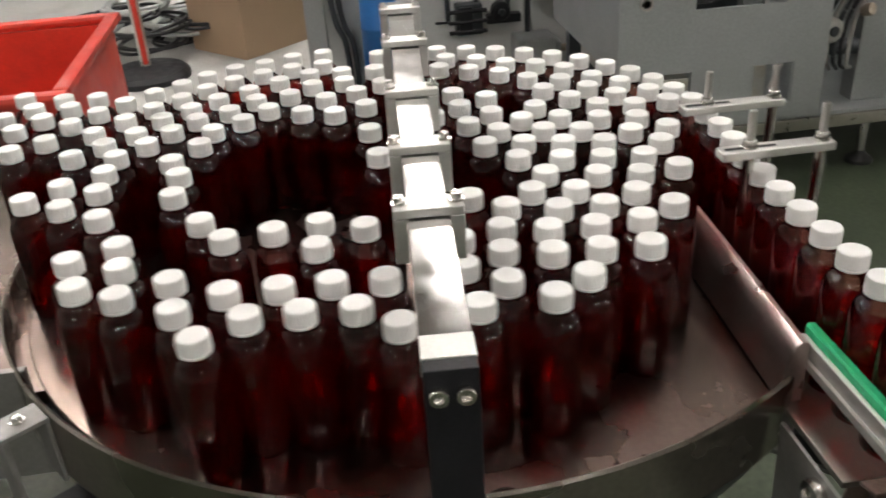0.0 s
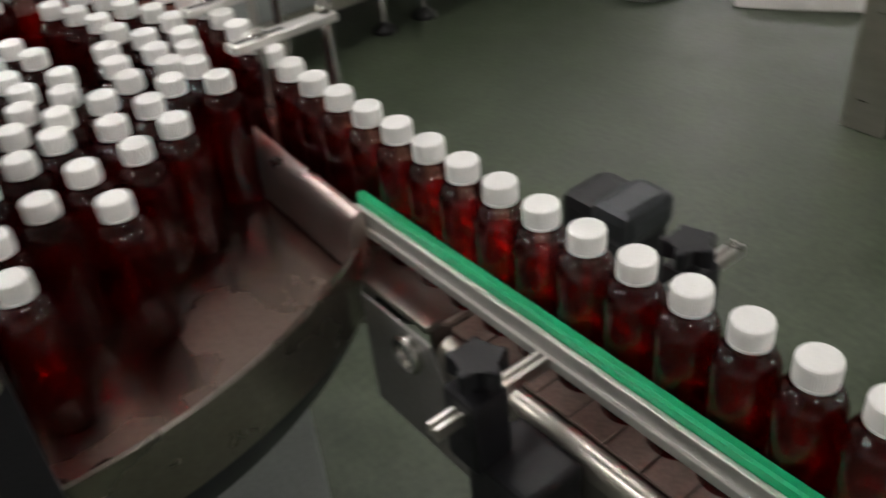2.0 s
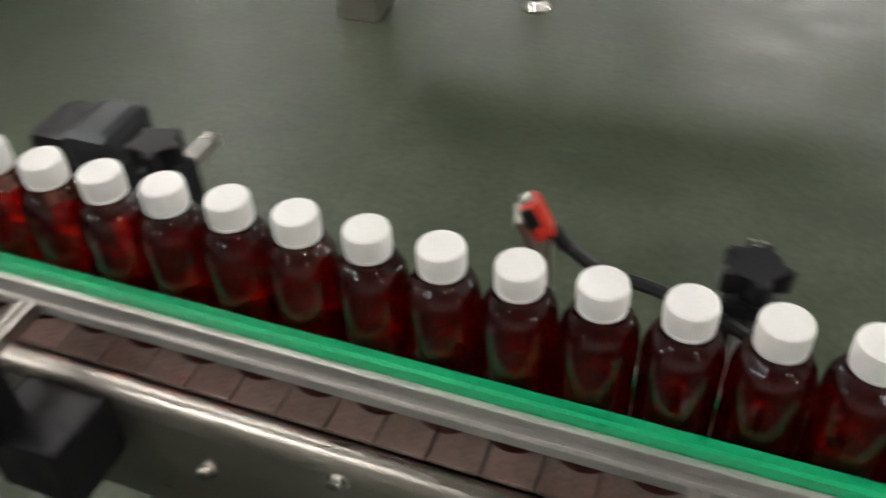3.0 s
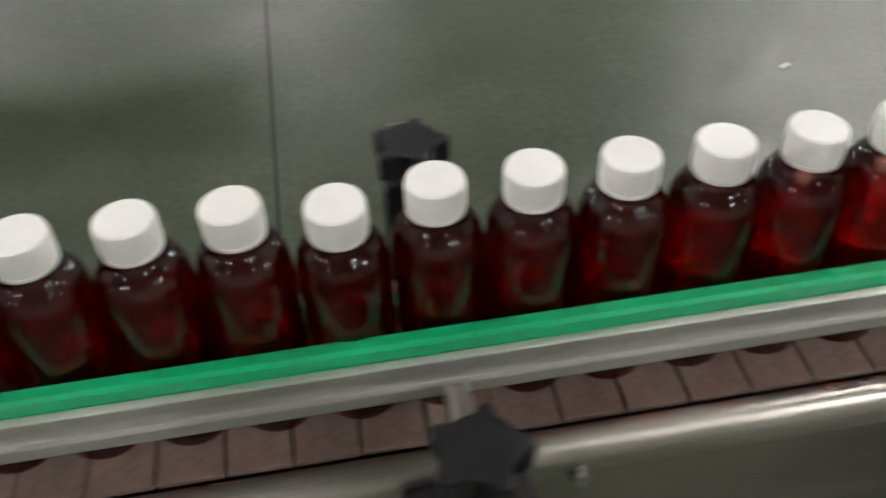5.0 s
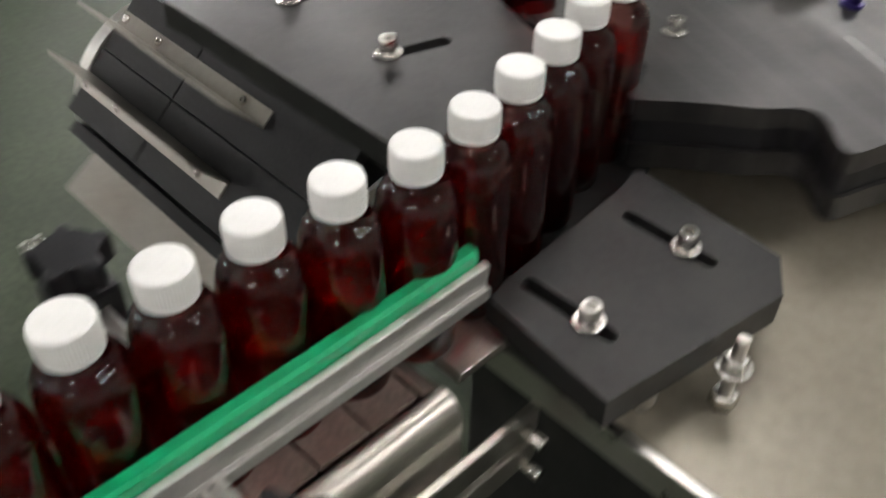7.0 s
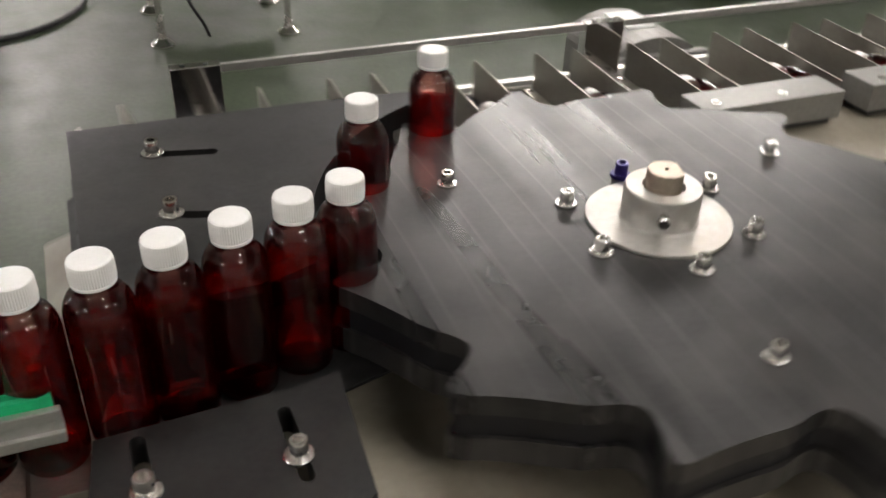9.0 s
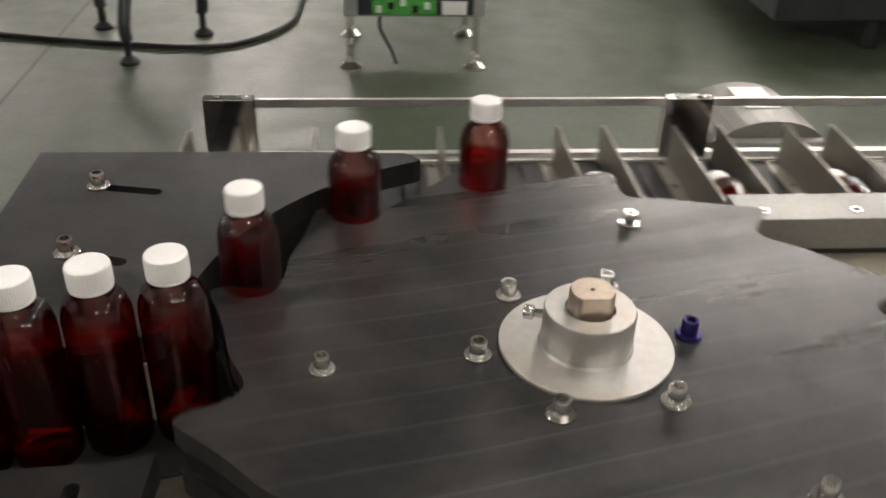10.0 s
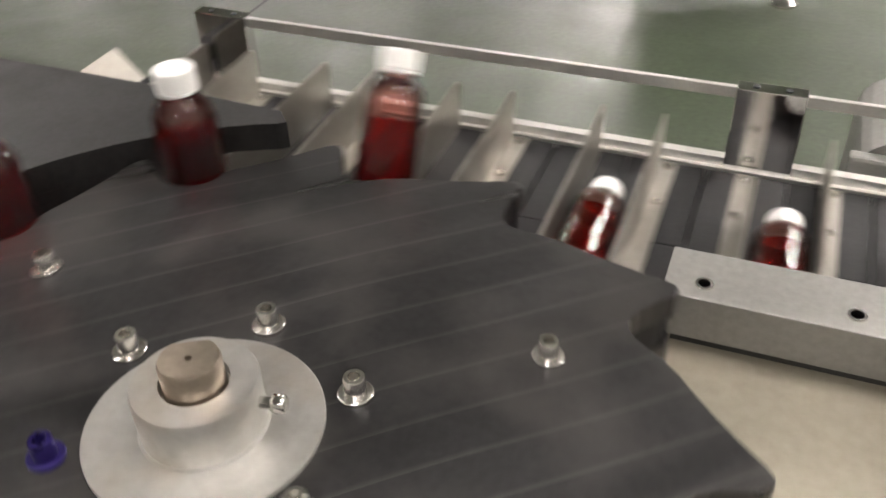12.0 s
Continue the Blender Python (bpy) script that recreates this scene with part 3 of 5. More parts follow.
    for k in range(SLAT_N):
        ob = new("slat", me)
        ob.parent = c
        s0 = (1.3580 - 0.0190 - 6 * SPEED - X_A) + k * LOOP / SLAT_N
        rows, times = [], [0.0]
        run, turn = X_B - X_A, math.pi * 0.034
        for edge in (0, run, run + turn, 2 * run + turn):
            for wrap in range(-1, 3):
                t = (edge + wrap * LOOP - s0 % LOOP) / SPEED
                times += [t] if edge in (run + turn, 0) else [t + 0.2 * i for i in range(5)]
        times = sorted({round(min(max(t, 0), 12) * FPS) / FPS for t in times} | {0.5 * i for i in range(25)})
        SLAT_PARTS.append((ob, [(t, slat_pose(s0 + SPEED * t)) for t in times]))
    return c


def build_rails():
    rail = thing("near_guide_rail", "aluminium guide rail with a bright green wear strip", "guide rail")
    x0, x1 = 0.0, 1.928
    bm = bmesh.new()
    outline = [(-0.0238, 0.753), (-0.0238, 0.783), (-0.0256, 0.7853), (-0.0322, 0.7853), (-0.0342, 0.783), (-0.0342, 0.753)]
    rings = [[bm.verts.new((x, y, z)) for y, z in outline] for x in (x0, x1)]
    for i in range(6):
        bm.faces.new((rings[0][i], rings[0][(i + 1) % 6], rings[1][(i + 1) % 6], rings[1][i]))
    bm.faces.new(rings[0])
    bm.faces.new(rings[1][::-1])
    part("wear_strip", bm, GREEN, rail, "bright green plastic strip")
    bm = bmesh.new()
    add_box(bm, x0 + 0.002, x1 + 0.004, -0.0405, -0.0345, 0.7665, 0.7755, 0.0012)
    add_box(bm, x0 + 0.002, x1 + 0.004, -0.0388, -0.0345, 0.757, 0.7667)
    add_box(bm, x0 + 0.002, x1 + 0.004, -0.0425, -0.0345, 0.7485, 0.7575, 0.0010)
    part("profile", bm, ALU, rail, "silver aluminium channel")
    far = thing("far_guide_rail", "aluminium guide rail on the belt's far edge", "guide rail")
    bm = bmesh.new()
    add_box(bm, 0.0, 1.93, 0.0255, 0.033, 0.735, 0.752, 0.001)
    part("wear_strip", bm, GREEN, far)
    bm = bmesh.new()
    add_box(bm, 0.0, 1.93, 0.0335, 0.042, 0.733, 0.754, 0.001)
    part("profile", bm, ALU, far)


def build_bracket(x, s, lean=0.0):
    """Clamp block on the belt's side with a square rod to the rail and a star knob on top."""
    b = thing("rail_clamp", "black plastic rail clamp with star knob and square steel rod", "clamp", "rail clamps")
    y = lambda v: s * v  # noqa: E731
    z = 0.757

    def block(name, mat, x0, x1, ya, yb, z0, z1, bev=0.002, label=""):
        return box_part(name, mat, b, x0, x1, min(y(ya), y(yb)), max(y(ya), y(yb)), z0, z1, bev, label)
    bm = bmesh.new()
    ya, yb = sorted((y(0.0445), y(0.160 if s < 0 else 0.185)))
    add_box(bm, -0.0065, -0.0018, ya, yb, z - 0.006, z + 0.006, 0.0006)
    add_box(bm, 0.0018, 0.0065, ya, yb, z - 0.006, z + 0.006, 0.0006)
    add_box(bm, -0.0018, 0.0018, ya + 0.0005, yb - 0.0005, z - 0.0055, z + 0.001)
    part("rod", bm, STEEL, b, "square grooved steel rod")
    bm = bmesh.new()
    ya, yb = sorted((y(0.098), y(0.134)))
    add_box(bm, -0.019, 0.019, ya, yb, 0.70, 0.775, 0.004)
    part("clamp_head", bm, BLACK, b)
    bm = bmesh.new()
    ya, yb = sorted((y(0.0685), y(0.128)))
    add_box(bm, lean - 0.036, lean + 0.036, ya, yb, 0.645, 0.708, 0.005)
    part("clamp_body", bm, BLACK, b)
    bm = bmesh.new()
    n, outline = 40, []
    for i in range(n):
        a = 2 * math.pi * i / n
        r = 0.0195 + 0.006 * math.cos(5 * a)
        outline.append((r * math.cos(a), y(0.112) + r * math.sin(a)))
    add_prism(bm, outline, 0.786, 0.803, 0.003)
    part("knob", bm, BLACK, b, "black five-lobed star knob")
    rod_part("knob_neck", BLACK, b, (0, y(0.112), 0.77), (0, y(0.112), 0.787), 0.010, 14)
    b.matrix_basis = pose(x, 0, 0)
    return b


# ---- turntable ----
def build_table():
    tb = thing("turntable", "round stainless steel bottle turntable with low rim", "turntable")
    bm = bmesh.new()
    add_lathe(bm, [(0.508, BELT - 0.012), (0.510, BELT - 0.010), (0.510, BELT - 0.0006), (0.508, BELT - 0.0001)], 128)
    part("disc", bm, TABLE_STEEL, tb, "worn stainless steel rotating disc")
    # fixed rim band, open to the belt and to the infeed
    bm = bmesh.new()
    angles = [radians(a) for a in range(-118, 43, 2)]
    prof = [(0.527, 0.664), (0.527, 0.741), (0.530, 0.7435), (0.533, 0.741), (0.533, 0.664)]
    rings = [[bm.verts.new((r * math.cos(a), r * math.sin(a), z)) for r, z in prof] for a in angles]
    for p, q in zip(rings, rings[1:]):
        for i in range(len(prof)):
            bm.faces.new((p[i], p[(i + 1) % len(prof)], q[(i + 1) % len(prof)], q[i])).smooth = True
    bm.faces.new(rings[0])
    bm.faces.new(rings[-1][::-1])
    part("rim", bm, RIM_STEEL, tb, "thin upright stainless steel rim band")
    bm = bmesh.new()
    add_lathe(bm, [(0.47, 0.60), (0.5, 0.60), (0.518, 0.64), (0.518, 0.69), (0.5, 0.695)], 96, caps=False)
    part("skirt", bm, DARK_GREY, tb)
    box_part("cabinet", GREY_PANEL, tb, -0.3, 0.24, -0.3, 0.3, 0.08, 0.66, 0.006, "pale grey drive cabinet")
    panel = box_part("control_panel", BLACK, tb, 0.2405, 0.246, -0.27, -0.04, 0.46, 0.62, 0.002, "black control panel with coloured buttons")
    for k, c in enumerate((GREEN, SENSOR_RED, GREEN)):
        box_part("button", c, panel, 0.2465, 0.251, -0.22 + 0.05 * k, -0.19 + 0.05 * k, 0.56, 0.585, 0.002)
    box_part("cabinet_seam", DARK_GREY, tb, 0.2403, 0.2412, 0.05, 0.056, 0.1, 0.65)
    for sx in (-1, 1):
        for sy in (-1, 1):
            rod_part("foot", RUBBER, tb, (sx * 0.28, sy * 0.28, 0), (sx * 0.28, sy * 0.28, 0.08), 0.03, 16)
    for a in (43.5, -53.0, -118):
        m = Matrix.Rotation(radians(a), 4, "Z")
        holder = box_part("rim_bracket", ANGLE, tb, 0.534, 0.582, -0.018, 0.018, 0.737, 0.742, 0.001, "bent steel bracket holding the rim", m)
        box_part("inner_leg", ANGLE, holder, 0.534, 0.5385, -0.018, 0.018, 0.66, 0.7365, 0.0008, "", m)
        box_part("outer_leg", ANGLE, holder, 0.576, 0.582, -0.018, 0.018, 0.590, 0.7365, 0.001, "", m)
        box_part("bottom_leg", ANGLE, holder, 0.49, 0.5755, -0.018, 0.018, 0.590, 0.596, 0.001, "", m)
        box_part("pad", RUBBER, holder, 0.515, 0.56, -0.015, 0.015, 0.5965, 0.625, 0.002, "black rubber pad", m)
        bm = bmesh.new()
        add_lathe(bm, [(0.0075, 0), (0.0075, 0.002), (0.0055, 0.0022), (0.005, 0.0065), (0.0015, 0.007)], 12, m @ Matrix.Translation((0.558, 0, 0.742)))
        part("bolt", bm, BRIGHT, holder)
    tb.matrix_basis = pose(TABLE.x, TABLE.y, 0)
    # curved outer guard on the far side
    g = thing("outer_guard", "curved steel guard rail behind the turntable", "guard rail")
    bm = bmesh.new()
    rings = []
    for a in range(92, 236, 3):
        c, s = math.cos(radians(a)), math.sin(radians(a))
        rings.append([bm.verts.new((TABLE.x + r * c, TABLE.y + r * s, z)) for r, z in ((0.4135, 0.712), (0.4135, 0.765), (0.4165, 0.765), (0.4165, 0.712))])
    for k in range(14):
        x = TABLE.x + k * (0.40 / 13)
        rings.insert(0, [bm.verts.new((x, TABLE.y + r - 0.023 * min(k / 9, 1), z)) for r, z in ((0.4135, 0.712), (0.4135, 0.765), (0.4165, 0.765), (0.4165, 0.712))])
    for p, q in zip(rings, rings[1:]):
        for i in range(4):
            bm.faces.new((p[i], p[(i + 1) % 4], q[(i + 1) % 4], q[i])).smooth = True
    part("band", bm, STEEL, g)
    # guide strip that keeps the single file apart
    s = thing("guide_strip", "upright stainless steel divider strip, tinted pink for the red bottles it reflects", "guide strip")
    bm = bmesh.new()
    pts = bez([(0.024, -0.042), (-0.09, -0.036), (-0.2, -0.031), (-0.285, -0.028)], 10)
    prev = None
    for p in pts:
        ring = [bm.verts.new((p.x, p.y + d, z)) for d, z in ((-0.0225, 0.711), (-0.0225, 0.740), (-0.0215, 0.755), (-0.0185, 0.767), (-0.0135, 0.776), (-0.0075, 0.7805), (-0.002, 0.780), (0.0, 0.776), (0.0, 0.711))]
        if prev:
            for i in range(9):
                bm.faces.new((prev[i], prev[(i + 1) % 9], ring[(i + 1) % 9], ring[i])).smooth = True
        else:
            bm.faces.new(ring)
        prev = ring
    bm.faces.new(prev[::-1])
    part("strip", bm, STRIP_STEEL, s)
    for x, ya, yb, zt in ((-0.385, 0.019, 0.11, 0.872), (-0.197, -0.012, 0.073, 0.89)):
        y0 = min(ya, -0.034)
        br = thing("strip_holder", "steel crossbar on two threaded rods holding the strip", "bracket", "strip holders")
        bm = bmesh.new()
        add_box(bm, -0.011, 0.011, ya - 0.035, yb + 0.012, zt - 0.012, zt - 0.002, 0.0015)
        part("crossbar", bm, MILLED, br, "slotted flat aluminium crossbar")
        for sgn in (-1, 1):
            box_part("slot", RUBBER, br, -0.003, 0.003, ya + (-0.029 if sgn < 0 else 0.008), ya + (-0.008 if sgn < 0 else 0.03), zt - 0.0025, zt - 0.0015)
        for yy in (ya, yb):
            rod_part("rod", BRIGHT, br, (0, yy, 0.715), (0, yy, zt - 0.01), 0.0065, 14)
            rod_part("stud", STEEL, br, (0, yy, zt - 0.004), (0, yy, zt + 0.042), 0.0045, 12)
            rod_part("washer", BRIGHT, br, (0, yy, zt - 0.002), (0, yy, zt + 0.001), 0.0095, 18)
            rod_part("nut", BRIGHT, br, (0, yy, zt + 0.001), (0, yy, zt + 0.008), 0.0078, 6)
        br.matrix_basis = pose(x, 0, 0)
    # arm across the table
    arm = thing("overhead_arm", "polished flat steel arm with bolted clamps over the table", "arm")
    p0, p1 = Vector((0.226, -0.4125, 0)), Vector((-0.70, -0.3465, 0))
    d = (p1 - p0).normalized()
    turn = math.degrees(math.atan2(-d.y, -d.x))
    m = pose(p0.x, p0.y, 0, 0, 0, turn)
    n = (p1 - p0).length
    bm = bmesh.new()
    add_box(bm, -n, -0.0, -0.0175, 0.0175, 0.951, 0.965, 0.001)
    part("bar", bm, POLISHED, arm, "polished flat steel bar")
    box_part("end_cap", MILLED, arm, -0.026, 0.0005, -0.0178, 0.0178, 0.9505, 0.9657, 0.001)
    box_part("post", BLACK, arm, 0.001, 0.014, -0.0175, 0.0175, 0.42, 0.9655, 0.001, "black steel post")
    for yy in (-0.0085, 0.0085):
        bm = bmesh.new()
        add_lathe(bm, [(0.0065, 0), (0.0065, 0.004), (0.006, 0.005), (0.0035, 0.005), (0.0032, 0.002), (0.0005, 0.002)], 18, Matrix.Translation((0.014, yy, 0.947)) @ pose(0, 0, 0, 0, 90, 0))
        part("bolt", bm, BRIGHT, arm)
    for k, dist in enumerate((0.205, 0.337, 0.497, 0.692, 0.86)):
        cl = box_part("clamp", MILLED, arm, -dist - 0.013, -dist + 0.013, -0.029, 0.029, 0.966, 0.974, 0.0012, "milled aluminium clamp block")
        for yy in (-0.0235, 0.0235):
            cheek = box_part("cheek", MILLED, cl, -dist - 0.0125, -dist + 0.0125, yy - 0.0055, yy + 0.0055, 0.925, 0.9655, 0.001)
            bm = bmesh.new()
            mm = Matrix.Translation((-dist, yy, 0.974))
            add_lathe(bm, [(0.0068, 0), (0.0068, 0.0012)], 16, mm)
            add_lathe(bm, [(0.0046, 0.0012), (0.0046, 0.0065), (0.0042, 0.007), (0.0024, 0.007), (0.0022, 0.004), (0.0003, 0.004)], 16, mm)
            part("screw", bm, BRIGHT, cl)
    for k in (0.45,):
        box_part("foot_bar", BLACK, arm, 0.001, 0.05, -0.03, 0.03, 0.0, 0.42, 0.004)
    arm.matrix_basis = m
    # infeed deck on which bottles wait
    inf = thing("infeed_deck", "stainless steel infeed deck joining the turntable", "deck")
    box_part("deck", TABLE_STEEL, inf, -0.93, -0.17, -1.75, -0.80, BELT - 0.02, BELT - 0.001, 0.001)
    box_part("side", ANGLE, inf, -0.172, -0.163, -1.75, -0.823, 0.6, 0.742, 0.001)
    box_part("side", ANGLE, inf, -0.945, -0.936, -1.75, -0.62, 0.6, 0.742, 0.001)
    for x in (-0.2, -0.9):
        for yy in (-1.7, -1.05):
            rod_part("leg", FRAME_STEEL, inf, (x, yy, 0), (x, yy, 0.69), 0.02, 14)
    for z in (0.30, 0.48):
        box_part("crossbar", ANGLE, inf, -0.19, -0.165, -1.7, -0.86, z, z + 0.06, 0.002)


build_bottles()
build_conveyor()
build_rails()
for bx, lean in ((0.278, 0.032), (0.761, 0.0), (1.244, 0.0), (1.730, -0.022)):
    build_bracket(bx, -1, lean)
for bx in (0.293, 0.768, 1.244, 1.748):
    build_bracket(bx, 1)
build_table()


# ---- star wheel ----
def wheel_outline(grow=0.0):
    """Twelve ratchet-like pockets: a steep wall behind each bottle and a long slope before it."""
    tooth = [(-28, 0.2975), (-25, 0.287), (-21.5, 0.278), (-18, 0.2715), (-14.5, 0.267), (-11.5, 0.2625), (-9.5, 0.2575), (-7.5, 0.2535), (-5.5, 0.2525), (-4, 0.2555),
             (-3, 0.261), (-2.3, 0.269), (-1.9, 0.279), (-1.7, 0.288), (-1.3, 0.296), (-0.5, 0.3015), (0.4, 0.3025)]
    out = []
    for k in range(12):
        for a, r in tooth:
            b = radians(13.5 + 30 * k + a)
            out.append(((r + grow) * math.cos(b), (r + grow) * math.sin(b)))
    return sorted(out, key=lambda p: math.atan2(p[1], p[0]))


def wheel_angle(t):
    """The wheel slows a little towards the end."""
    marks = ((0, -6.0), (7.5, -4.5), (9.3, -1.9), (10.5, 1.6), (12, 7.2))
    for (a, p), (b, q) in zip(marks, marks[1:]):
        if t <= b:
            return WHEEL_TURN * (t - 10) + p + (q - p) * (t - a) / (b - a)
    return 0.0


def add_socket_bolt(bm, x, y, z, s=1.0):
    m = Matrix.Translation((x, y, z))
    add_lathe(bm, [(0.0105 * s, 0), (0.0105 * s, 0.0022 * s), (0.0098 * s, 0.0028 * s)], 20, m)
    add_lathe(bm, [(0.0066 * s, 0.0028 * s), (0.0066 * s, 0.0138 * s), (0.006 * s, 0.0148 * s), (0.0038 * s, 0.0148 * s), (0.0035 * s, 0.008 * s), (0.0003, 0.008 * s)], 18, m)


def build_wheel():
    w = thing("star_wheel", "black laminate star wheel with twelve scalloped bottle pockets", "star wheel")
    bm = bmesh.new()
    add_prism(bm, wheel_outline(), DISC_TOP - 0.018, DISC_TOP, 0.0008)
    part("upper_disc", bm, DISC, w, "black scalloped disc with faint sanding streaks")
    bm = bmesh.new()
    add_prism(bm, wheel_outline(-0.001), 0.713, 0.735)
    part("lower_disc", bm, DISC, w)
    bm = bmesh.new()
    add_prism(bm, wheel_outline(-0.005), 0.7355, DISC_TOP - 0.0185)
    part("spacer", bm, BLACK, w, "black core between the two discs")
    bm = bmesh.new()
    add_lathe(bm, [(0.066, DISC_TOP + 0.0005), (0.066, DISC_TOP + 0.003), (0.0655, DISC_TOP + 0.0036), (0.036, DISC_TOP + 0.0036), (0.035, DISC_TOP + 0.005)], 64)
    part("flange", bm, PALE, w, "round zinc-grey flange plate")
    bm = bmesh.new()
    z = DISC_TOP + 0.005
    add_lathe(bm, [(0.0345, z), (0.0345, z + 0.028), (0.0335, z + 0.030), (0.019, z + 0.030), (0.0185, z + 0.024)], 48)
    part("hub", bm, PALE, w, "turned steel hub collar")
    bm = bmesh.new()
    add_lathe(bm, [(0.0168, z), (0.0168, z + 0.044), (0.0158, z + 0.046), (0.002, z + 0.046), (0.0018, z + 0.042), (0.0002, z + 0.042)], 48)
    for v in bm.verts:      # a flat milled on one side
        v.co.y = max(v.co.y, -0.0125)
    part("shaft", bm, BRONZE, w, "brownish steel shaft end")
    ca, sa = math.cos(radians(163)), math.sin(radians(163))
    rod_part("set_screw", BRIGHT, w, (0.034 * ca, 0.034 * sa, z + 0.018), (0.041 * ca, 0.041 * sa, z + 0.018), 0.0035, 10)
    rod_part("set_screw_head", BRIGHT, w, (0.041 * ca, 0.041 * sa, z + 0.018), (0.049 * ca, 0.049 * sa, z + 0.018), 0.0056, 6)
    for k in range(6):
        a = radians(6.3 + 60 * k)
        bm = bmesh.new()
        add_socket_bolt(bm, 0.0835 * math.cos(a), 0.0835 * math.sin(a), DISC_TOP)
        part("bolt", bm, BLUED if not k else BRIGHT, w, "blue-stained socket bolt" if not k else "")
    for k in range(3):
        a = radians(186 + 120 * k)
        bm = bmesh.new()
        add_socket_bolt(bm, 0.198 * math.cos(a), 0.198 * math.sin(a), DISC_TOP, 0.92)
        part("bolt", bm, BRIGHT, w)
    w.matrix_basis = pose(WHEEL.x, WHEEL.y, 0)
    return w


def arc(c, r, a0, a1, n):
    return [(c.x + r * math.cos(radians(a0 + (a1 - a0) * i / n)), c.y + r * math.sin(radians(a0 + (a1 - a0) * i / n))) for i in range(n + 1)]


def slot_outline(x0, y0, x1, y1, w):
    d = Vector((x1 - x0, y1 - y0))
    a0 = math.degrees(math.atan2(d.y, d.x))
    return arc(Vector((x1, y1)), w, a0 - 90, a0 + 90, 8) + arc(Vector((x0, y0)), w, a0 + 90, a0 + 270, 8)


def add_pierced(bm, outline, holes, z0, z1):
    """A flat plate with slots cut through it."""
    for z in (z0, z1):
        edges = []
        for loop in [outline] + holes:
            vs = [bm.verts.new((x, y, z)) for x, y in loop]
            edges += [bm.edges.new((vs[i], vs[(i + 1) % len(vs)])) for i in range(len(vs))]
        bmesh.ops.triangle_fill(bm, use_beauty=True, use_dissolve=False, edges=edges, normal=(0, 0, 1))
    for loop in [outline] + holes:
        lo = [bm.verts.new((x, y, z0)) for x, y in loop]
        hi = [bm.verts.new((x, y, z1)) for x, y in loop]
        for i in range(len(loop)):
            k = (i + 1) % len(loop)
            bm.faces.new((lo[i], lo[k], hi[k], hi[i]))
    bmesh.ops.remove_doubles(bm, verts=bm.verts, dist=0.00001)


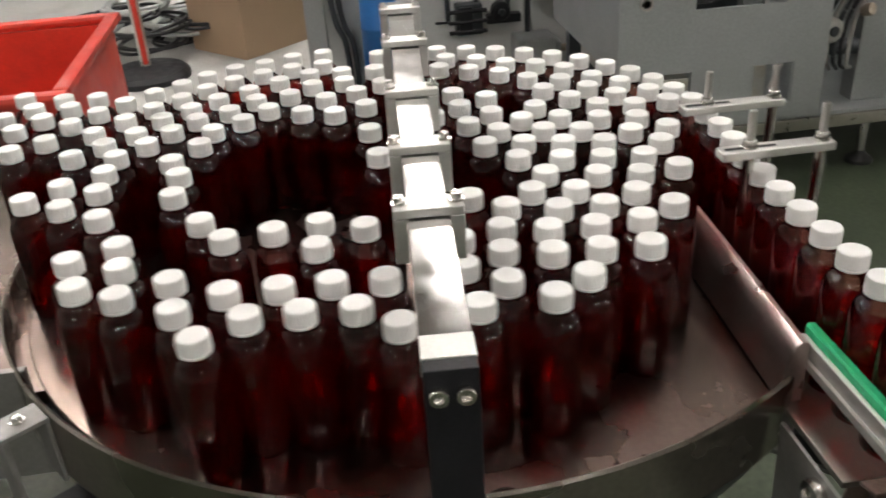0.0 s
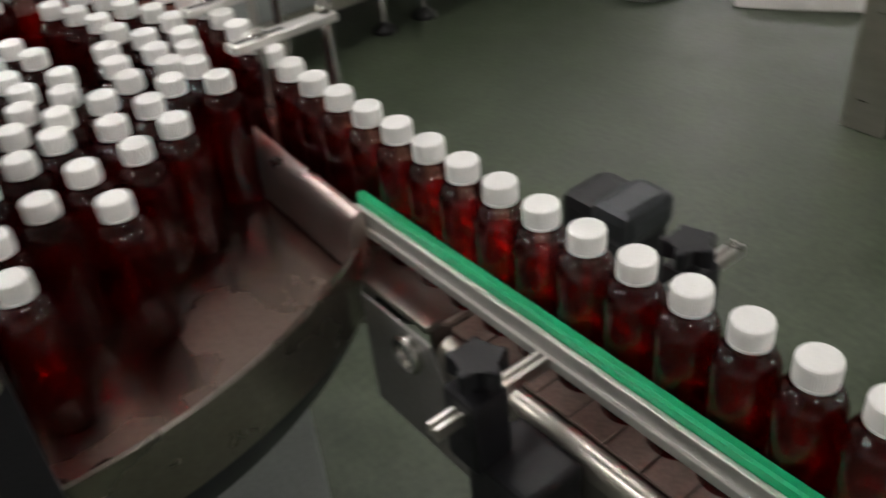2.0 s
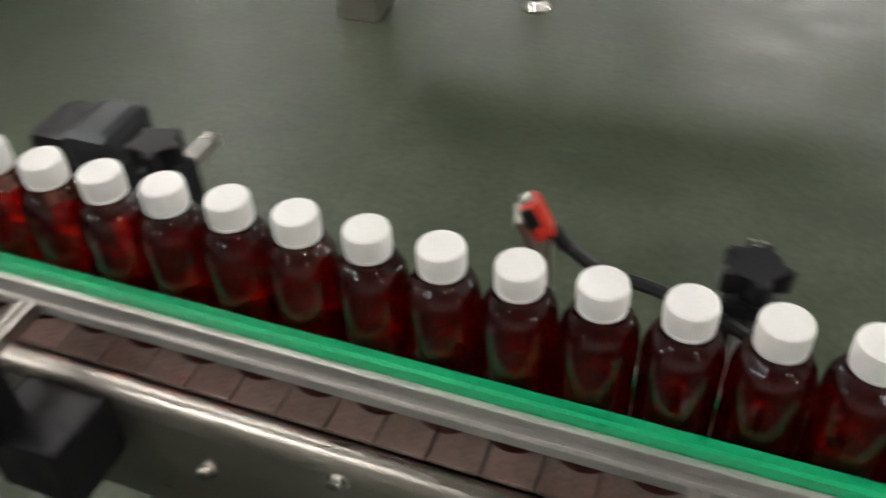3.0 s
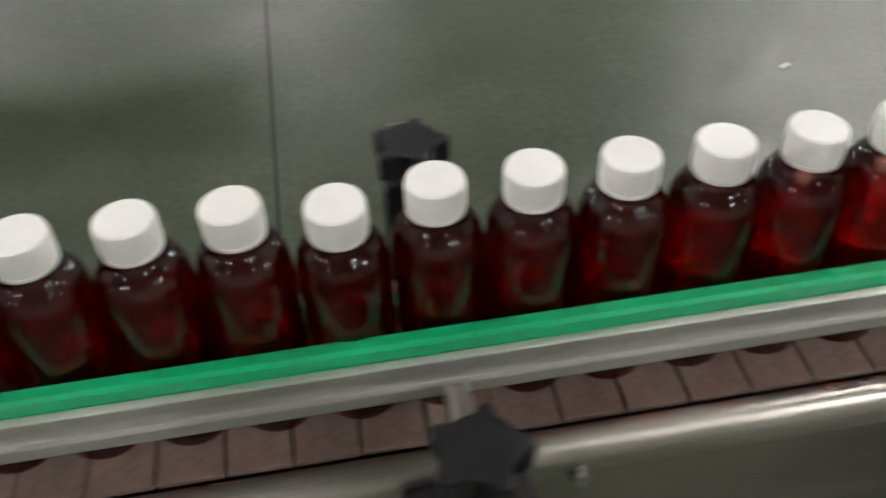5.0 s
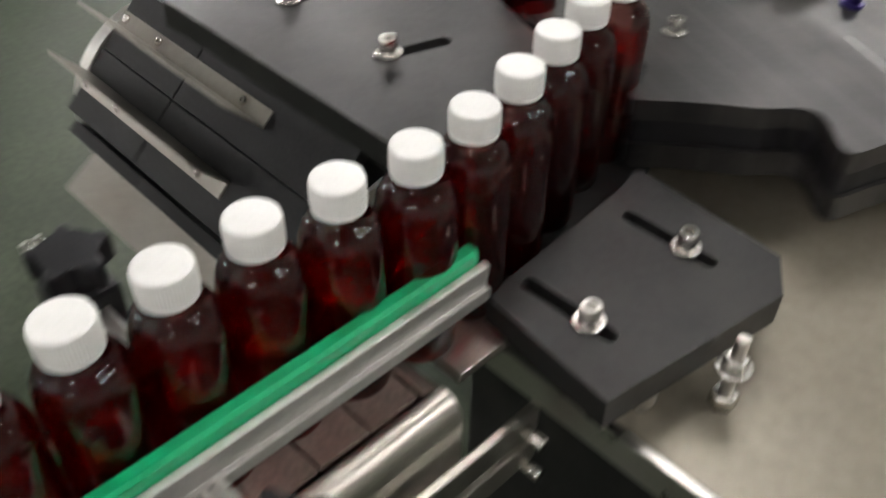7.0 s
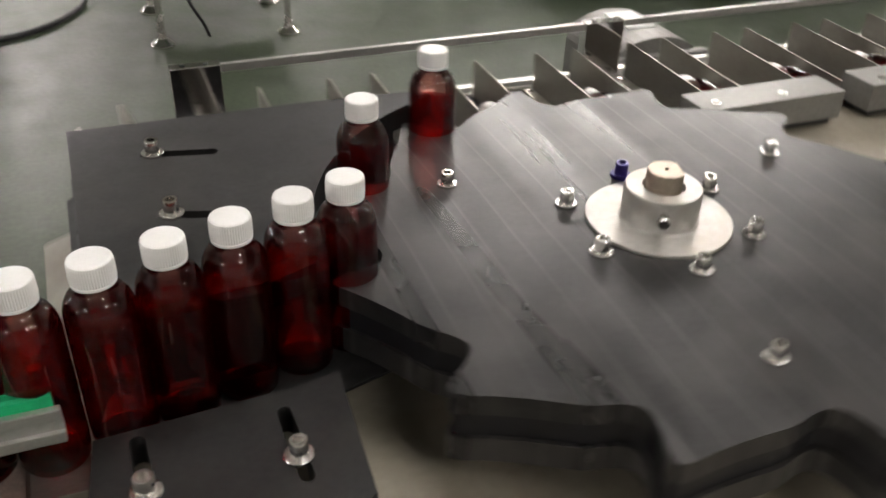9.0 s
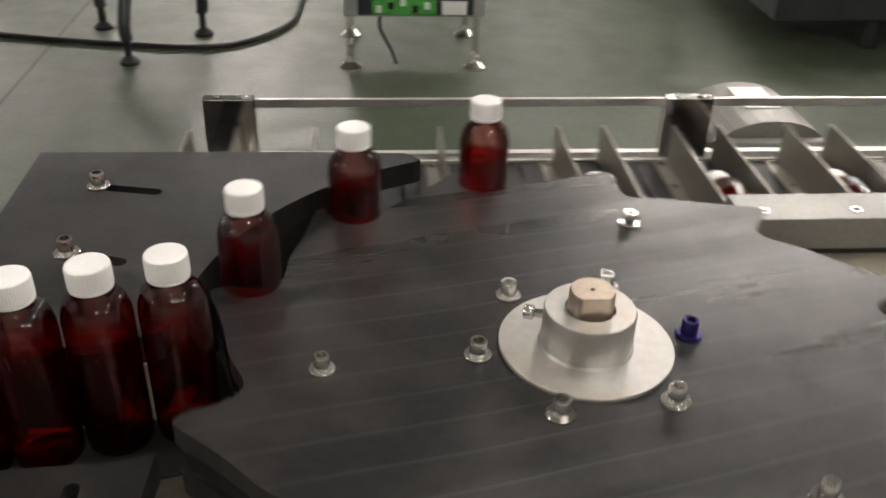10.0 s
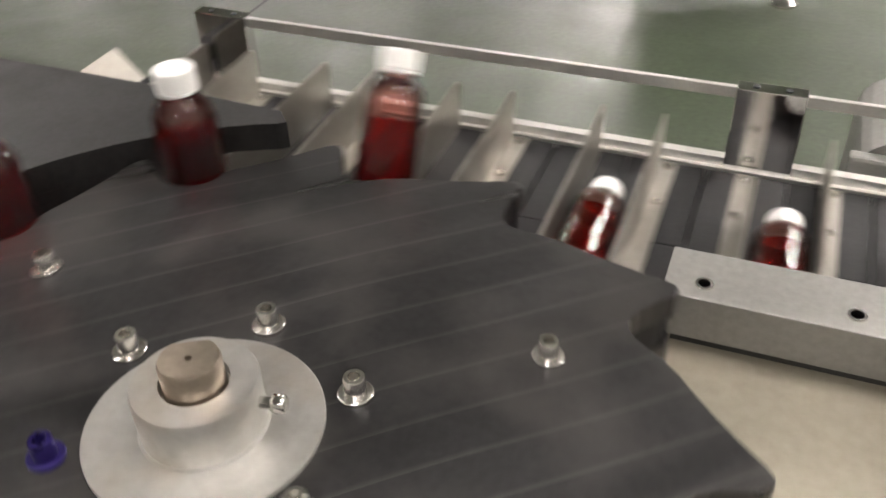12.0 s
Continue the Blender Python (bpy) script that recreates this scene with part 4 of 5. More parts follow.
def build_plates():
    far = thing("outer_guide_plate", "thick black laminate guide plate with two slotted bolts", "guide plate")
    bm = bmesh.new()
    outline = [(1.953, 0.356), (1.957, 0.03), (2.09, 0.036), (2.128, 0.05)] + arc(WHEEL, 0.309, 172, 112, 20) + [(2.332, 0.333), (2.318, 0.348), (2.20, 0.354)]
    add_pierced(bm, outline[::-1], [slot_outline(2.022, 0.281, 2.082, 0.269, 0.006), slot_outline(2.025, 0.163, 2.076, 0.147, 0.006)], 0.767, 0.791)
    part("plate", bm, LAMINATE, far)
    bm = bmesh.new()
    add_prism(bm, arc(WHEEL, 0.309, 174, 122, 20) + arc(WHEEL, 0.322, 122, 174, 20), 0.716, 0.7668)
    part("guide_wall", bm, LAMINATE, far, "curved black guide wall")
    bm = bmesh.new()
    add_prism(bm, [(1.97, 0.031), (2.09, 0.036), (2.09, 0.05), (1.97, 0.045)], 0.716, 0.7668)
    part("guide_wall", bm, LAMINATE, far)
    bm = bmesh.new()
    add_prism(bm, [(1.966, 0.028), (1.966, -0.026), (2.13, -0.012)] + arc(WHEEL, 0.24, 188, 101, 24) + arc(WHEEL, 0.306, 101, 178, 24), 0.7055, 0.7085)
    part("slide_plate", bm, LAMINATE, far, "thin black slide plate under the bottles")
    for x, y in ((2.028, 0.280), (2.031, 0.161)):
        bm = bmesh.new()
        add_socket_bolt(bm, x, y, 0.7912, 1.02)
        part("bolt", bm, BRIGHT, far)
    near = thing("inner_guide_plate", "thick black laminate guide plate on the deck", "guide plate")
    bm = bmesh.new()
    outline = [(1.945, -0.0275), (1.934, -0.135), (2.086, -0.160), (2.118, -0.139), (2.127, -0.012), (2.10, -0.0185)]
    add_pierced(bm, outline, [slot_outline(2.077, -0.043, 2.078, -0.109, 0.0056), slot_outline(1.974, -0.039, 1.976, -0.104, 0.0056)], 0.705, 0.7305)
    part("plate", bm, LAMINATE, near)
    for x, y in ((1.975, -0.088), (2.077, -0.09)):
        bm = bmesh.new()
        add_socket_bolt(bm, x, y, 0.7307, 1.05)
        part("bolt", bm, BRIGHT, near)
    deck = thing("machine_deck", "worn beige steel machine deck under the star wheel", "deck")
    bm = bmesh.new()
    add_prism(bm, [(1.964, 0.16), (1.964, -0.75), (3.6, -0.75), (3.6, 0.312), (2.64, 0.312), (2.64, 0.16)][::-1], 0.655, 0.675, 0.002)
    part("top", bm, BEIGE, deck)
    bm = bmesh.new()
    add_prism(bm, [(2.63, -0.24), (3.6, -0.24), (3.6, 0.312), (2.63, 0.312)], 0.6752, 0.7112, 0.002)
    part("raised_plate", bm, BEIGE, deck, "raised worn beige plate")
    box_part("edge_strip", STEEL, deck, 1.956, 1.9635, -0.75, 0.16, 0.648, 0.6775, 0.001)
    box_part("front_panel", LAMINATE, deck, 2.13, 3.59, -0.74, 0.15, 0.02, 0.654, 0.004)
    st = thing("stud_post", "threaded stud with nut and washer on the deck", "stud")
    rod_part("stud", STEEL, st, (2.026, -0.166, 0.676), (2.026, -0.166, 0.74), 0.0045, 12)
    rod_part("washer", BRIGHT, st, (2.026, -0.166, 0.712), (2.026, -0.166, 0.7145), 0.012, 18)
    rod_part("nut", BRIGHT, st, (2.026, -0.166, 0.7145), (2.026, -0.166, 0.723), 0.0085, 6)
    rod_part("nut", BRIGHT, st, (2.026, -0.166, 0.676), (2.026, -0.166, 0.690), 0.0095, 6)
    for x, y in ((1.990, -0.125), (2.069, -0.135)):
        p = thing("plate_spacer", "steel spacer post under a guide plate", "post", "plate spacers")
        rod_part("post", STEEL, p, (x, y, 0.676 if y < 0 else 0.5), (x, y, 0.7045 if y < 0 else 0.7665), 0.012, 16)
    sh = thing("wheel_shaft", "steel drive shaft below the star wheel", "shaft")
    rod_part("shaft", STEEL, sh, (WHEEL.x, WHEEL.y, 0.676), (WHEEL.x, WHEEL.y, 0.7125), 0.03, 24)


# ---- bucket conveyor ----
BUCKETS = []


def build_bucket():
    b = thing("bucket", "bent stainless steel bucket on a dark chain", "bucket", "carton buckets")
    for s in (-1, 1):
        bm = bmesh.new()
        x = s * 0.0288
        side = [(-0.10, 0.002), (-0.10, 0.050), (-0.097, 0.054), (0.159, 0.058), (0.163, 0.054), (0.163, 0.002)]
        lo = [bm.verts.new((x, y, z)) for y, z in side]
        hi = [bm.verts.new((x + s * 0.002, y, z)) for y, z in side]
        bm.faces.new(lo)
        bm.faces.new(hi[::-1])
        for i in range(6):
            bm.faces.new((lo[i], lo[(i + 1) % 6], hi[(i + 1) % 6], hi[i]))
        part("flight", bm, FLIGHT_STEEL, b, "upright stainless steel flight plate")
        xa, xb = sorted((x + s * 0.0021, x + s * 0.019))
        box_part("foot_flange", FLIGHT_STEEL, b, xa, xb, -0.10, 0.163, 0.002, 0.0040, 0.0004)
        for y in (-0.06, 0.088, 0.152):
            bm = bmesh.new()
            m = Matrix.Translation((x + s * 0.0115, y, 0.004))
            add_lathe(bm, [(0.0048, 0), (0.0048, 0.0012), (0.004, 0.0026), (0.0022, 0.0028), (0.002, 0.0015), (0.0002, 0.0015)], 14, m)
            part("screw", bm, BRIGHT, b)
    for xa, xb in ((-0.075, -0.0005), (0.0005, 0.075)):
        for ya, yb in ((-0.21, 0.0275), (0.029, 0.165)):
            box_part("slat", SLAT_BLACK, b, xa, xb, ya, yb, -0.012, 0.0018, 0.0012, "black chain slat")
    return b


BUCKET_START, BUCKET_R = 2.05, 0.105
BUCKET_HALF = math.pi * BUCKET_R


def bucket_pose(x):
    """Up round the drum, then along the track."""
    d = BUCKET_START - x
    if d <= 0:
        return pose(x, 0.405, 0.668)
    if d < BUCKET_HALF:
        a = d / BUCKET_R
        return pose(BUCKET_START - BUCKET_R * math.sin(a), 0.405, 0.668 - BUCKET_R + BUCKET_R * math.cos(a), 0, -math.degrees(a), 0)
    return pose(BUCKET_START + d - BUCKET_HALF, 0.405, 0.668 - 2 * BUCKET_R, 0, -180, 0)


def build_buckets():
    first = build_bucket()
    n = 0
    for j in range(-40, 44):
        x0 = bucket_x(0, j)
        if not -2.9 < x0 < 4.0:
            continue
        start = (BUCKET_START - x0) / BUCKET_SPEED
        times = {0.0, 7.6, 9.3, 10.5, 12.0} | {start - BUCKET_HALF / BUCKET_SPEED * k / 5 for k in range(6)}
        times = sorted({round(min(max(t, 0), 12) * FPS) / FPS for t in times})
        rows = [(t, bucket_pose(bucket_x(t, j))) for t in times]
        ob = first if not n else copy_thing(first, rows[0][1])
        ob.matrix_basis = rows[0][1]
        BUCKETS.append((ob, rows))
        n += 1


def build_bucket_frame():
    f = thing("bucket_track", "bucket conveyor track with aluminium edge bars", "conveyor")
    for y0, y1 in ((0.165, 0.175), (0.5715, 0.5895)):
        bm = bmesh.new()
        side = arc(Vector((2.05, 0.559)), 0.1135, 90, 270, 32) + [(8.9, 0.4505), (8.9, 0.6670)]
        if y0 < 0.3:
            side = arc(Vector((2.05, 0.559)), 0.1085, 90, 270, 24) + [(2.63, 0.4505), (2.63, 0.652)]
        lo = [bm.verts.new((x, y0, z)) for x, z in side]
        hi = [bm.verts.new((x, y1, z)) for x, z in side]
        bm.faces.new(lo)
        bm.faces.new(hi[::-1])
        for i in range(len(side)):
            bm.faces.new((lo[i], lo[(i + 1) % len(side)], hi[(i + 1) % len(side)], hi[i]))
        part("side_plate", bm, MILLED, f, "steel side plate with rounded end")
    box_part("bed", RUBBER, f, 2.05, 8.9, 0.19, 0.57, 0.60, 0.65, 0.001, "black conveyor bed")
    box_part("top_bar", MILLED, f, 2.139, 8.9, 0.580, 0.5855, 0.7445, 0.7555, 0.0006, "thin aluminium top bar")
    box_part("bottom_bar", MILLED, f, 2.139, 8.9, 0.577, 0.588, 0.668, 0.681, 0.0006, "thin aluminium bottom bar")
    for x in (2.075, 2.665, 3.255, 3.845, 4.435, 5.025):
        bl = box_part("end_block", POLISHED, f, x, x + 0.063, 0.576, 0.594, 0.660, 0.7565, 0.001, "upright aluminium block with two screws")
        for d in (0.017, 0.046):
            rod_part("screw", DARK_GREY, bl, (x + d, 0.585, 0.7560), (x + d, 0.585, 0.7572), 0.0035, 12)
    for xa, xb in ((2.652, 2.86), (2.905, 8.9)):
        box_part("near_bar", ANGLE, f, xa, xb, 0.262, 0.316, 0.7205, 0.756, 0.0012, "grey aluminium edge bar")
        box_part("bar_foot", RUBBER, f, xa + 0.01, min(xb, 3.59) - 0.01, 0.268, 0.310, 0.7115, 0.7203)
    for x in (2.674, 2.771, 2.93, 3.02):
        bm = bmesh.new()
        add_lathe(bm, [(0.0062, 0), (0.0062, 0.0012), (0.0045, 0.0012), (0.0042, -0.002), (0.0004, -0.002)], 18, Matrix.Translation((x + 0.004, 0.279, 0.756)))
        part("screw", bm, BRIGHT, f)
    for x in (2.3, 2.9, 3.5, 5.2, 6.9, 8.6):
        for y in (0.20, 0.545):
            box_part("leg", FRAME_STEEL, f, x - 0.02, x + 0.02, y - 0.02, y + 0.02, 0.0, 0.5995, 0.002)


def build_backdrop_machines():
    # cartoner stand beyond the bucket track
    m = thing("control_stand", "grey steel control stand on adjustable feet", "machine stand")
    body = box_part("cabinet", GREY_PANEL, m, 2.20, 2.71, 2.72, 3.15, 0.2, 1.2, 0.005)
    box_part("opening", DARK_GREY, body, 2.25, 2.665, 2.716, 2.7195, 0.208, 0.5)
    box_part("circuit_board", material("green_circuit_board", (0.05, 0.28, 0.05), 0.5, vary=0.5, scale=60), body, 2.30, 2.53, 2.708, 2.7155, 0.212, 0.29, 0.001)
    for k in range(5):
        box_part("component", BLACK if k % 2 else WHITE_PANEL, body, 2.315 + 0.043 * k, 2.335 + 0.043 * k, 2.703, 2.708, 0.22 + 0.012 * (k % 3), 0.245 + 0.012 * (k % 3), 0.001)
    box_part("terminal", WHITE_PANEL, body, 2.55, 2.64, 2.706, 2.7155, 0.212, 0.26, 0.001)
    for x in (2.22, 2.68):
        for y in (2.74, 3.12):
            rod_part("leg", BRIGHT, m, (x, y, 0.02), (x, y, 0.2), 0.012, 14)
            bm = bmesh.new()
            add_lathe(bm, [(0.042, 0), (0.042, 0.008), (0.018, 0.03), (0.014, 0.05)], 18, Matrix.Translation((x, y, 0)))
            part("foot", bm, BRIGHT, m)
    bm = bmesh.new()
    add_tube(bm, bez([(2.33, 2.75, 0.21), (2.33, 2.74, 0.15), (2.37, 2.74, 0.07), (2.39, 2.76, 0.012)]), 0.006)
    part("cable", bm, CABLE, m)
    # black-legged stand
    s = thing("black_stand", "dark stand with splayed legs on round black feet", "stand")
    rod_part("column", DARK_GREY, s, (1.46, 3.05, 0.35), (1.46, 3.05, 1.2), 0.035, 18)
    for x, y in ((1.63, 3.12), (1.41, 2.79), (1.22, 3.2)):
        bm = bmesh.new()
        add_tube(bm, bez([(1.46, 3.05, 0.42), ((1.46 + x * 2) / 3, (3.05 + y * 2) / 3, 0.3), (x, y, 0.16), (x, y, 0.09)]), 0.022, 10)
        part("leg", bm, DARK_GREY, s)
        bm = bmesh.new()
        add_lathe(bm, [(0.036, 0), (0.036, 0.012), (0.014, 0.032), (0.012, 0.1)], 18, Matrix.Translation((x, y, 0)))
        part("foot", bm, RUBBER, s)
    c = thing("floor_cable", "black cable lying on the floor", "cable")
    bm = bmesh.new()
    add_tube(bm, bez([(0.6, 3.15, 0.012), (1.2, 3.0, 0.012), (1.7, 2.95, 0.012), (1.95, 3.2, 0.012), (2.0, 3.6, 0.012)]), 0.011)
    part("sheath", bm, CABLE, c)
    sc = thing("paper_scrap", "small white paper scrap on the green floor", "scrap")
    box_part("scrap", WHITE_PANEL, sc, -0.014, 0.014, -0.006, 0.006, 0.0005, 0.003, 0.001)
    sc.matrix_basis = pose(2.2, 1.24, 0, 0, 0, 25)
    # white machine to the east
    w = thing("white_machine", "white coated machine with dark base on black feet", "machine")
    box_part("base", DARK_GREY, w, 3.9, 6.2, 2.95, 3.9, 0.12, 0.5, 0.01)
    box_part("panel", WHITE_PANEL, w, 4.45, 6.2, 2.55, 2.94, 0.05, 0.9, 0.008)
    for x in (4.34, 5.5):
        rod_part("foot", RUBBER, w, (x, 3.0, 0), (x, 3.0, 0.12), 0.04, 16)
    # motor cover by the track
    g = thing("motor_cover", "grey arched motor housing with a paper label", "motor cover")
    bm = bmesh.new()
    prof = [(2.795, 0.30), (2.795, 0.655)] + [(2.880 + 0.085 * math.cos(radians(a)), 0.655 + 0.045 * math.sin(radians(a))) for a in range(165, 0, -15)] + [(2.965, 0.655), (2.965, 0.30)]
    lo = [bm.verts.new((x, 0.70, z - 0.03)) for x, z in prof]
    hi = [bm.verts.new((x, 0.86, z - 0.03)) for x, z in prof]
    bm.faces.new(lo)
    bm.faces.new(hi[::-1])
    for i in range(len(prof)):
        k = (i + 1) % len(prof)
        bm.faces.new((lo[i], lo[k], hi[k], hi[i]))
    part("shell", bm, ANGLE, g)
    box_part("flange", ANGLE, g, 2.785, 2.975, 0.682, 0.6995, 0.29, 0.645, 0.004)
    box_part("label", WHITE_PANEL, g, 2.852, 2.908, 0.75, 0.835, 0.6695, 0.6712)
    box_part("label_bar", GREY_PANEL, g, 2.862, 2.898, 0.79, 0.80, 0.6713, 0.6717)
    rod_part("fitting", BRIGHT, g, (2.945, 0.685, 0.625), (2.945, 0.662, 0.63), 0.008, 12)
    rod_part("stand", FRAME_STEEL, g, (2.880, 0.78, 0), (2.880, 0.78, 0.27), 0.04, 14)


def add_sheet(bm, x0, x1, ys, zs, holes):
    """An upright sheet cut into a grid of cells, without the cells that are holes."""
    for i, (ya, yb) in enumerate(zip(ys, ys[1:])):
        for k, (za, zb) in enumerate(zip(zs, zs[1:])):
            if (i, k) not in holes:
                add_box(bm, x0, x1, ya, yb, za, zb)
    bmesh.ops.remove_doubles(bm, verts=bm.verts, dist=0.00001)


def build_west_side():
    # big grey machine behind the turntable
    m = thing("grey_machine", "large grey sheet-metal packing machine on levelling feet", "machine")
    box_part("base_beam", FRAME_STEEL, m, -2.7, -1.845, 0.62, 3.2, 0.165, 0.205, 0.004, "steel base beam")
    box_part("lower_panel", GREY_PANEL, m, -2.7, -1.85, 0.625, 3.2, 0.207, 0.221, 0.002)
    bm = bmesh.new()
    add_sheet(bm, -1.855, -1.84, (0.39, 0.62, 0.83, 0.85, 0.90, 0.95, 1.05), (0.40, 0.42, 0.585, 0.72, 1.7), {(1, 2), (3, 2)})
    add_sheet(bm, -1.855, -1.84, (0.62, 0.82, 0.95, 1.05), (0.222, 0.27, 0.40), {(1, 1)})
    part("front_sheet", bm, GREY_PANEL, m, "flat scuffed grey sheet panel with cut-outs")
    box_part("side_sheet", GREY_PANEL, m, -2.6, -1.856, 0.39, 0.40, 0.40, 1.7, 0.001)
    box_part("step_plate", FRAME_STEEL, m, -2.3, -1.835, 0.41, 0.61, 0.345, 0.385, 0.002, "low steel ledge")
    box_part("inner_wall", DARK_GREY, m, -2.5, -2.45, 0.41, 1.04, 0.222, 1.69, 0.002)
    for k in range(6):
        bm = bmesh.new()
        z = 0.595 + 0.012 * k
        add_tube(bm, bez([(-1.95, 0.60, z), (-1.93, 0.68, z - 0.012 + 0.006 * (k % 3)), (-1.94, 0.78, z + 0.004), (-1.96, 0.86, z + 0.01)]), 0.006)
        part("cable", bm, BRIGHT if k % 3 == 1 else CABLE, m)
    bm = bmesh.new()
    add_lathe(bm, [(0.020, 0), (0.020, 0.006), (0.013, 0.006), (0.012, -0.004)], 24, Matrix.Translation((-1.84, 0.468, 0.618)) @ pose(0, 0, 0, 0, 90, 0))
    part("grommet", bm, PALE, m, "round pale cable grommet")
    box_part("terminal_box", PALE, m, -1.93, -1.87, 0.83, 0.875, 0.28, 0.39, 0.003)
    rod_part("lever", STEEL, m, (-1.90, 0.905, 0.30), (-1.88, 0.93, 0.385), 0.006, 10)
    # open bay with reel, hoses and drive
    box_part("bay_wall", GREY_PANEL, m, -2.5, -2.45, 1.06, 3.2, 0.222, 1.7, 0.003, "recessed grey wall of the open bay")
    box_part("frame_post", FRAME_STEEL, m, -1.90, -1.845, 1.32, 1.40, 0.222, 1.7, 0.003)
    box_part("frame_post", FRAME_STEEL, m, -1.90, -1.845, 2.3, 2.38, 0.222, 1.7, 0.003)
    box_part("bay_panel", GREY_PANEL, m, -1.98, -1.91, 1.20, 2.9, 0.222, 0.95, 0.003, "grey cover sheet")
    rod_part("reel", PALE, m, (-1.90, 1.07, 0.475), (-1.86, 1.075, 0.475), 0.038, 24, "pale round reel")
    rod_part("reel_hub", DARK_GREY, m, (-1.8599, 1.075, 0.475), (-1.852, 1.076, 0.475), 0.016, 16)
    rod_part("drive", DARK_GREY, m, (-1.95, 1.07, 0.40), (-1.90, 1.19, 0.41), 0.026, 16)
    rod_part("drive_cap", BRONZE, m, (-1.90, 1.185, 0.52), (-1.87, 1.20, 0.53), 0.02, 14)
    for k in range(5):
        bm = bmesh.new()
        y = 1.085 + 0.024 * k
        add_tube(bm, bez([(-1.90, y + 0.02, 0.9), (-1.88, y + 0.03, 0.66), (-1.90, y - 0.015, 0.50), (-1.89, y - 0.03, 0.40 - 0.01 * k), (-1.93, y + 0.01, 0.33)]), 0.0065)
        part("hose", bm, (CABLE, PALE, DARK_GREY)[k % 3], m)
    for y in (0.70, 1.27, 1.45, 2.6):
        rod_part("foot_stem", BRIGHT, m, (-1.92, y, 0.02), (-1.92, y, 0.165), 0.014, 12)
        bm = bmesh.new()
        add_lathe(bm, [(0.045, 0), (0.045, 0.012), (0.02, 0.03), (0.015, 0.04)], 18, Matrix.Translation((-1.92, y, 0)))
        part("foot", bm, RUBBER, m)
    # white machine wall with black fittings
    w = thing("white_cabinet", "white machine cabinet with black fittings", "cabinet")
    box_part("panel", WHITE_PANEL, w, -3.6, -3.1, -0.445, 1.4, 0.02, 2.0, 0.006)
    box_part("side_post", GREY_PANEL, w, -3.6, -3.05, -0.53, -0.45, 0.0, 2.0, 0.006, "grey square corner post")
    for k in range(2):
        bm = bmesh.new()
        y = -0.385 + 0.03 * k
        add_tube(bm, bez([(-3.06, y - 0.05, 0.9), (-3.05, y - 0.03, 0.4), (-3.05, y + 0.01, 0.25), (-3.06, y + 0.02, 0.03)]), 0.013)
        part("hose", bm, DARK_GREY, w, "dark hose hanging down the cabinet")
    d = thing("black_gauge_unit", "black bracket unit with bars and round knob", "fitting")
    box_part("body", DARK_GREY, d, -3.095, -3.02, 0.09, 0.20, 0.245, 0.37, 0.006)
    box_part("plate", BLACK, d, -3.02, -3.005, 0.10, 0.155, 0.25, 0.365, 0.003)
    for z in (0.263, 0.305, 0.348):
        rod_part("bar", BLACK, d, (-3.01, 0.055, z), (-3.01, 0.215, z), 0.009, 12)
    rod_part("shaft", BLACK, d, (-3.03, 0.0, 0.305), (-3.03, 0.06, 0.305), 0.006, 10)
    box_part("arm", BLACK, d, -3.06, -3.01, 0.215, 0.36, 0.285, 0.32, 0.004)
    rod_part("wheel", BLACK, d, (-3.05, 0.275, 0.335), (-3.00, 0.275, 0.335), 0.04, 24)
    rod_part("wheel_hub", DARK_GREY, d, (-2.9999, 0.275, 0.335), (-2.985, 0.275, 0.335), 0.014, 16)
    for y in (0.06, 0.18, 0.315):
        rod_part("post", DARK_GREY, d, (-3.07, y, 0.30), (-3.07, y, 1.2), 0.011, 12)
    rod_part("post", DARK_GREY, d, (-3.07, 0.40, 0.0), (-3.07, 0.40, 1.2), 0.012, 12)
    b = thing("grey_gearbox", "grey metal gearbox with a shaft and black motor", "gearbox")
    box_part("case", GREY_PANEL, b, -3.09, -2.94, 0.33, 0.49, 0.0, 0.225, 0.012)
    box_part("flange", GREY_PANEL, b, -3.07, -2.96, 0.49, 0.52, 0.06, 0.20, 0.012)
    rod_part("shaft", BRONZE, b, (-3.02, 0.52, 0.155), (-3.02, 0.63, 0.155), 0.016, 16)
    bm = bmesh.new()
    add_lathe(bm, [(0.05, 0), (0.062, 0.01), (0.062, 0.05), (0.055, 0.055), (0.055, 0.065), (0.07, 0.07), (0.07, 0.15), (0.05, 0.17)], 24, Matrix.Translation((-3.02, 0.63, 0.175)) @ pose(0, 0, 0, -90))
    part("motor", bm, BLACK, b)
    box_part("motor_foot", BLACK, b, -3.06, -2.98, 0.66, 0.78, 0.0, 0.12, 0.004)
    bm = bmesh.new()
    add_tube(bm, bez([(-3.0, 0.72, 0.24), (-2.96, 0.70, 0.31), (-2.98, 0.66, 0.40), (-3.0, 0.62, 0.55)]), 0.022)
    part("hose", bm, STEEL, b, "braided steel hose")
    gl = thing("glass_chute", "tilted pale sheet leaning on the white cabinet", "sheet")
    bm = bmesh.new()
    outline = [(0.42, 0.62), (0.44, 0.36), (0.475, 0.285), (0.63, 0.285), (0.66, 0.62)]
    lo = [bm.verts.new((-3.085, y, z)) for y, z in outline]
    hi = [bm.verts.new((-3.075, y, z)) for y, z in outline]
    bm.faces.new(lo)
    bm.faces.new(hi[::-1])
    for i in range(5):
        bm.faces.new((lo[i], lo[(i + 1) % 5], hi[(i + 1) % 5], hi[i]))
    part("sheet", bm, MILLED, gl)
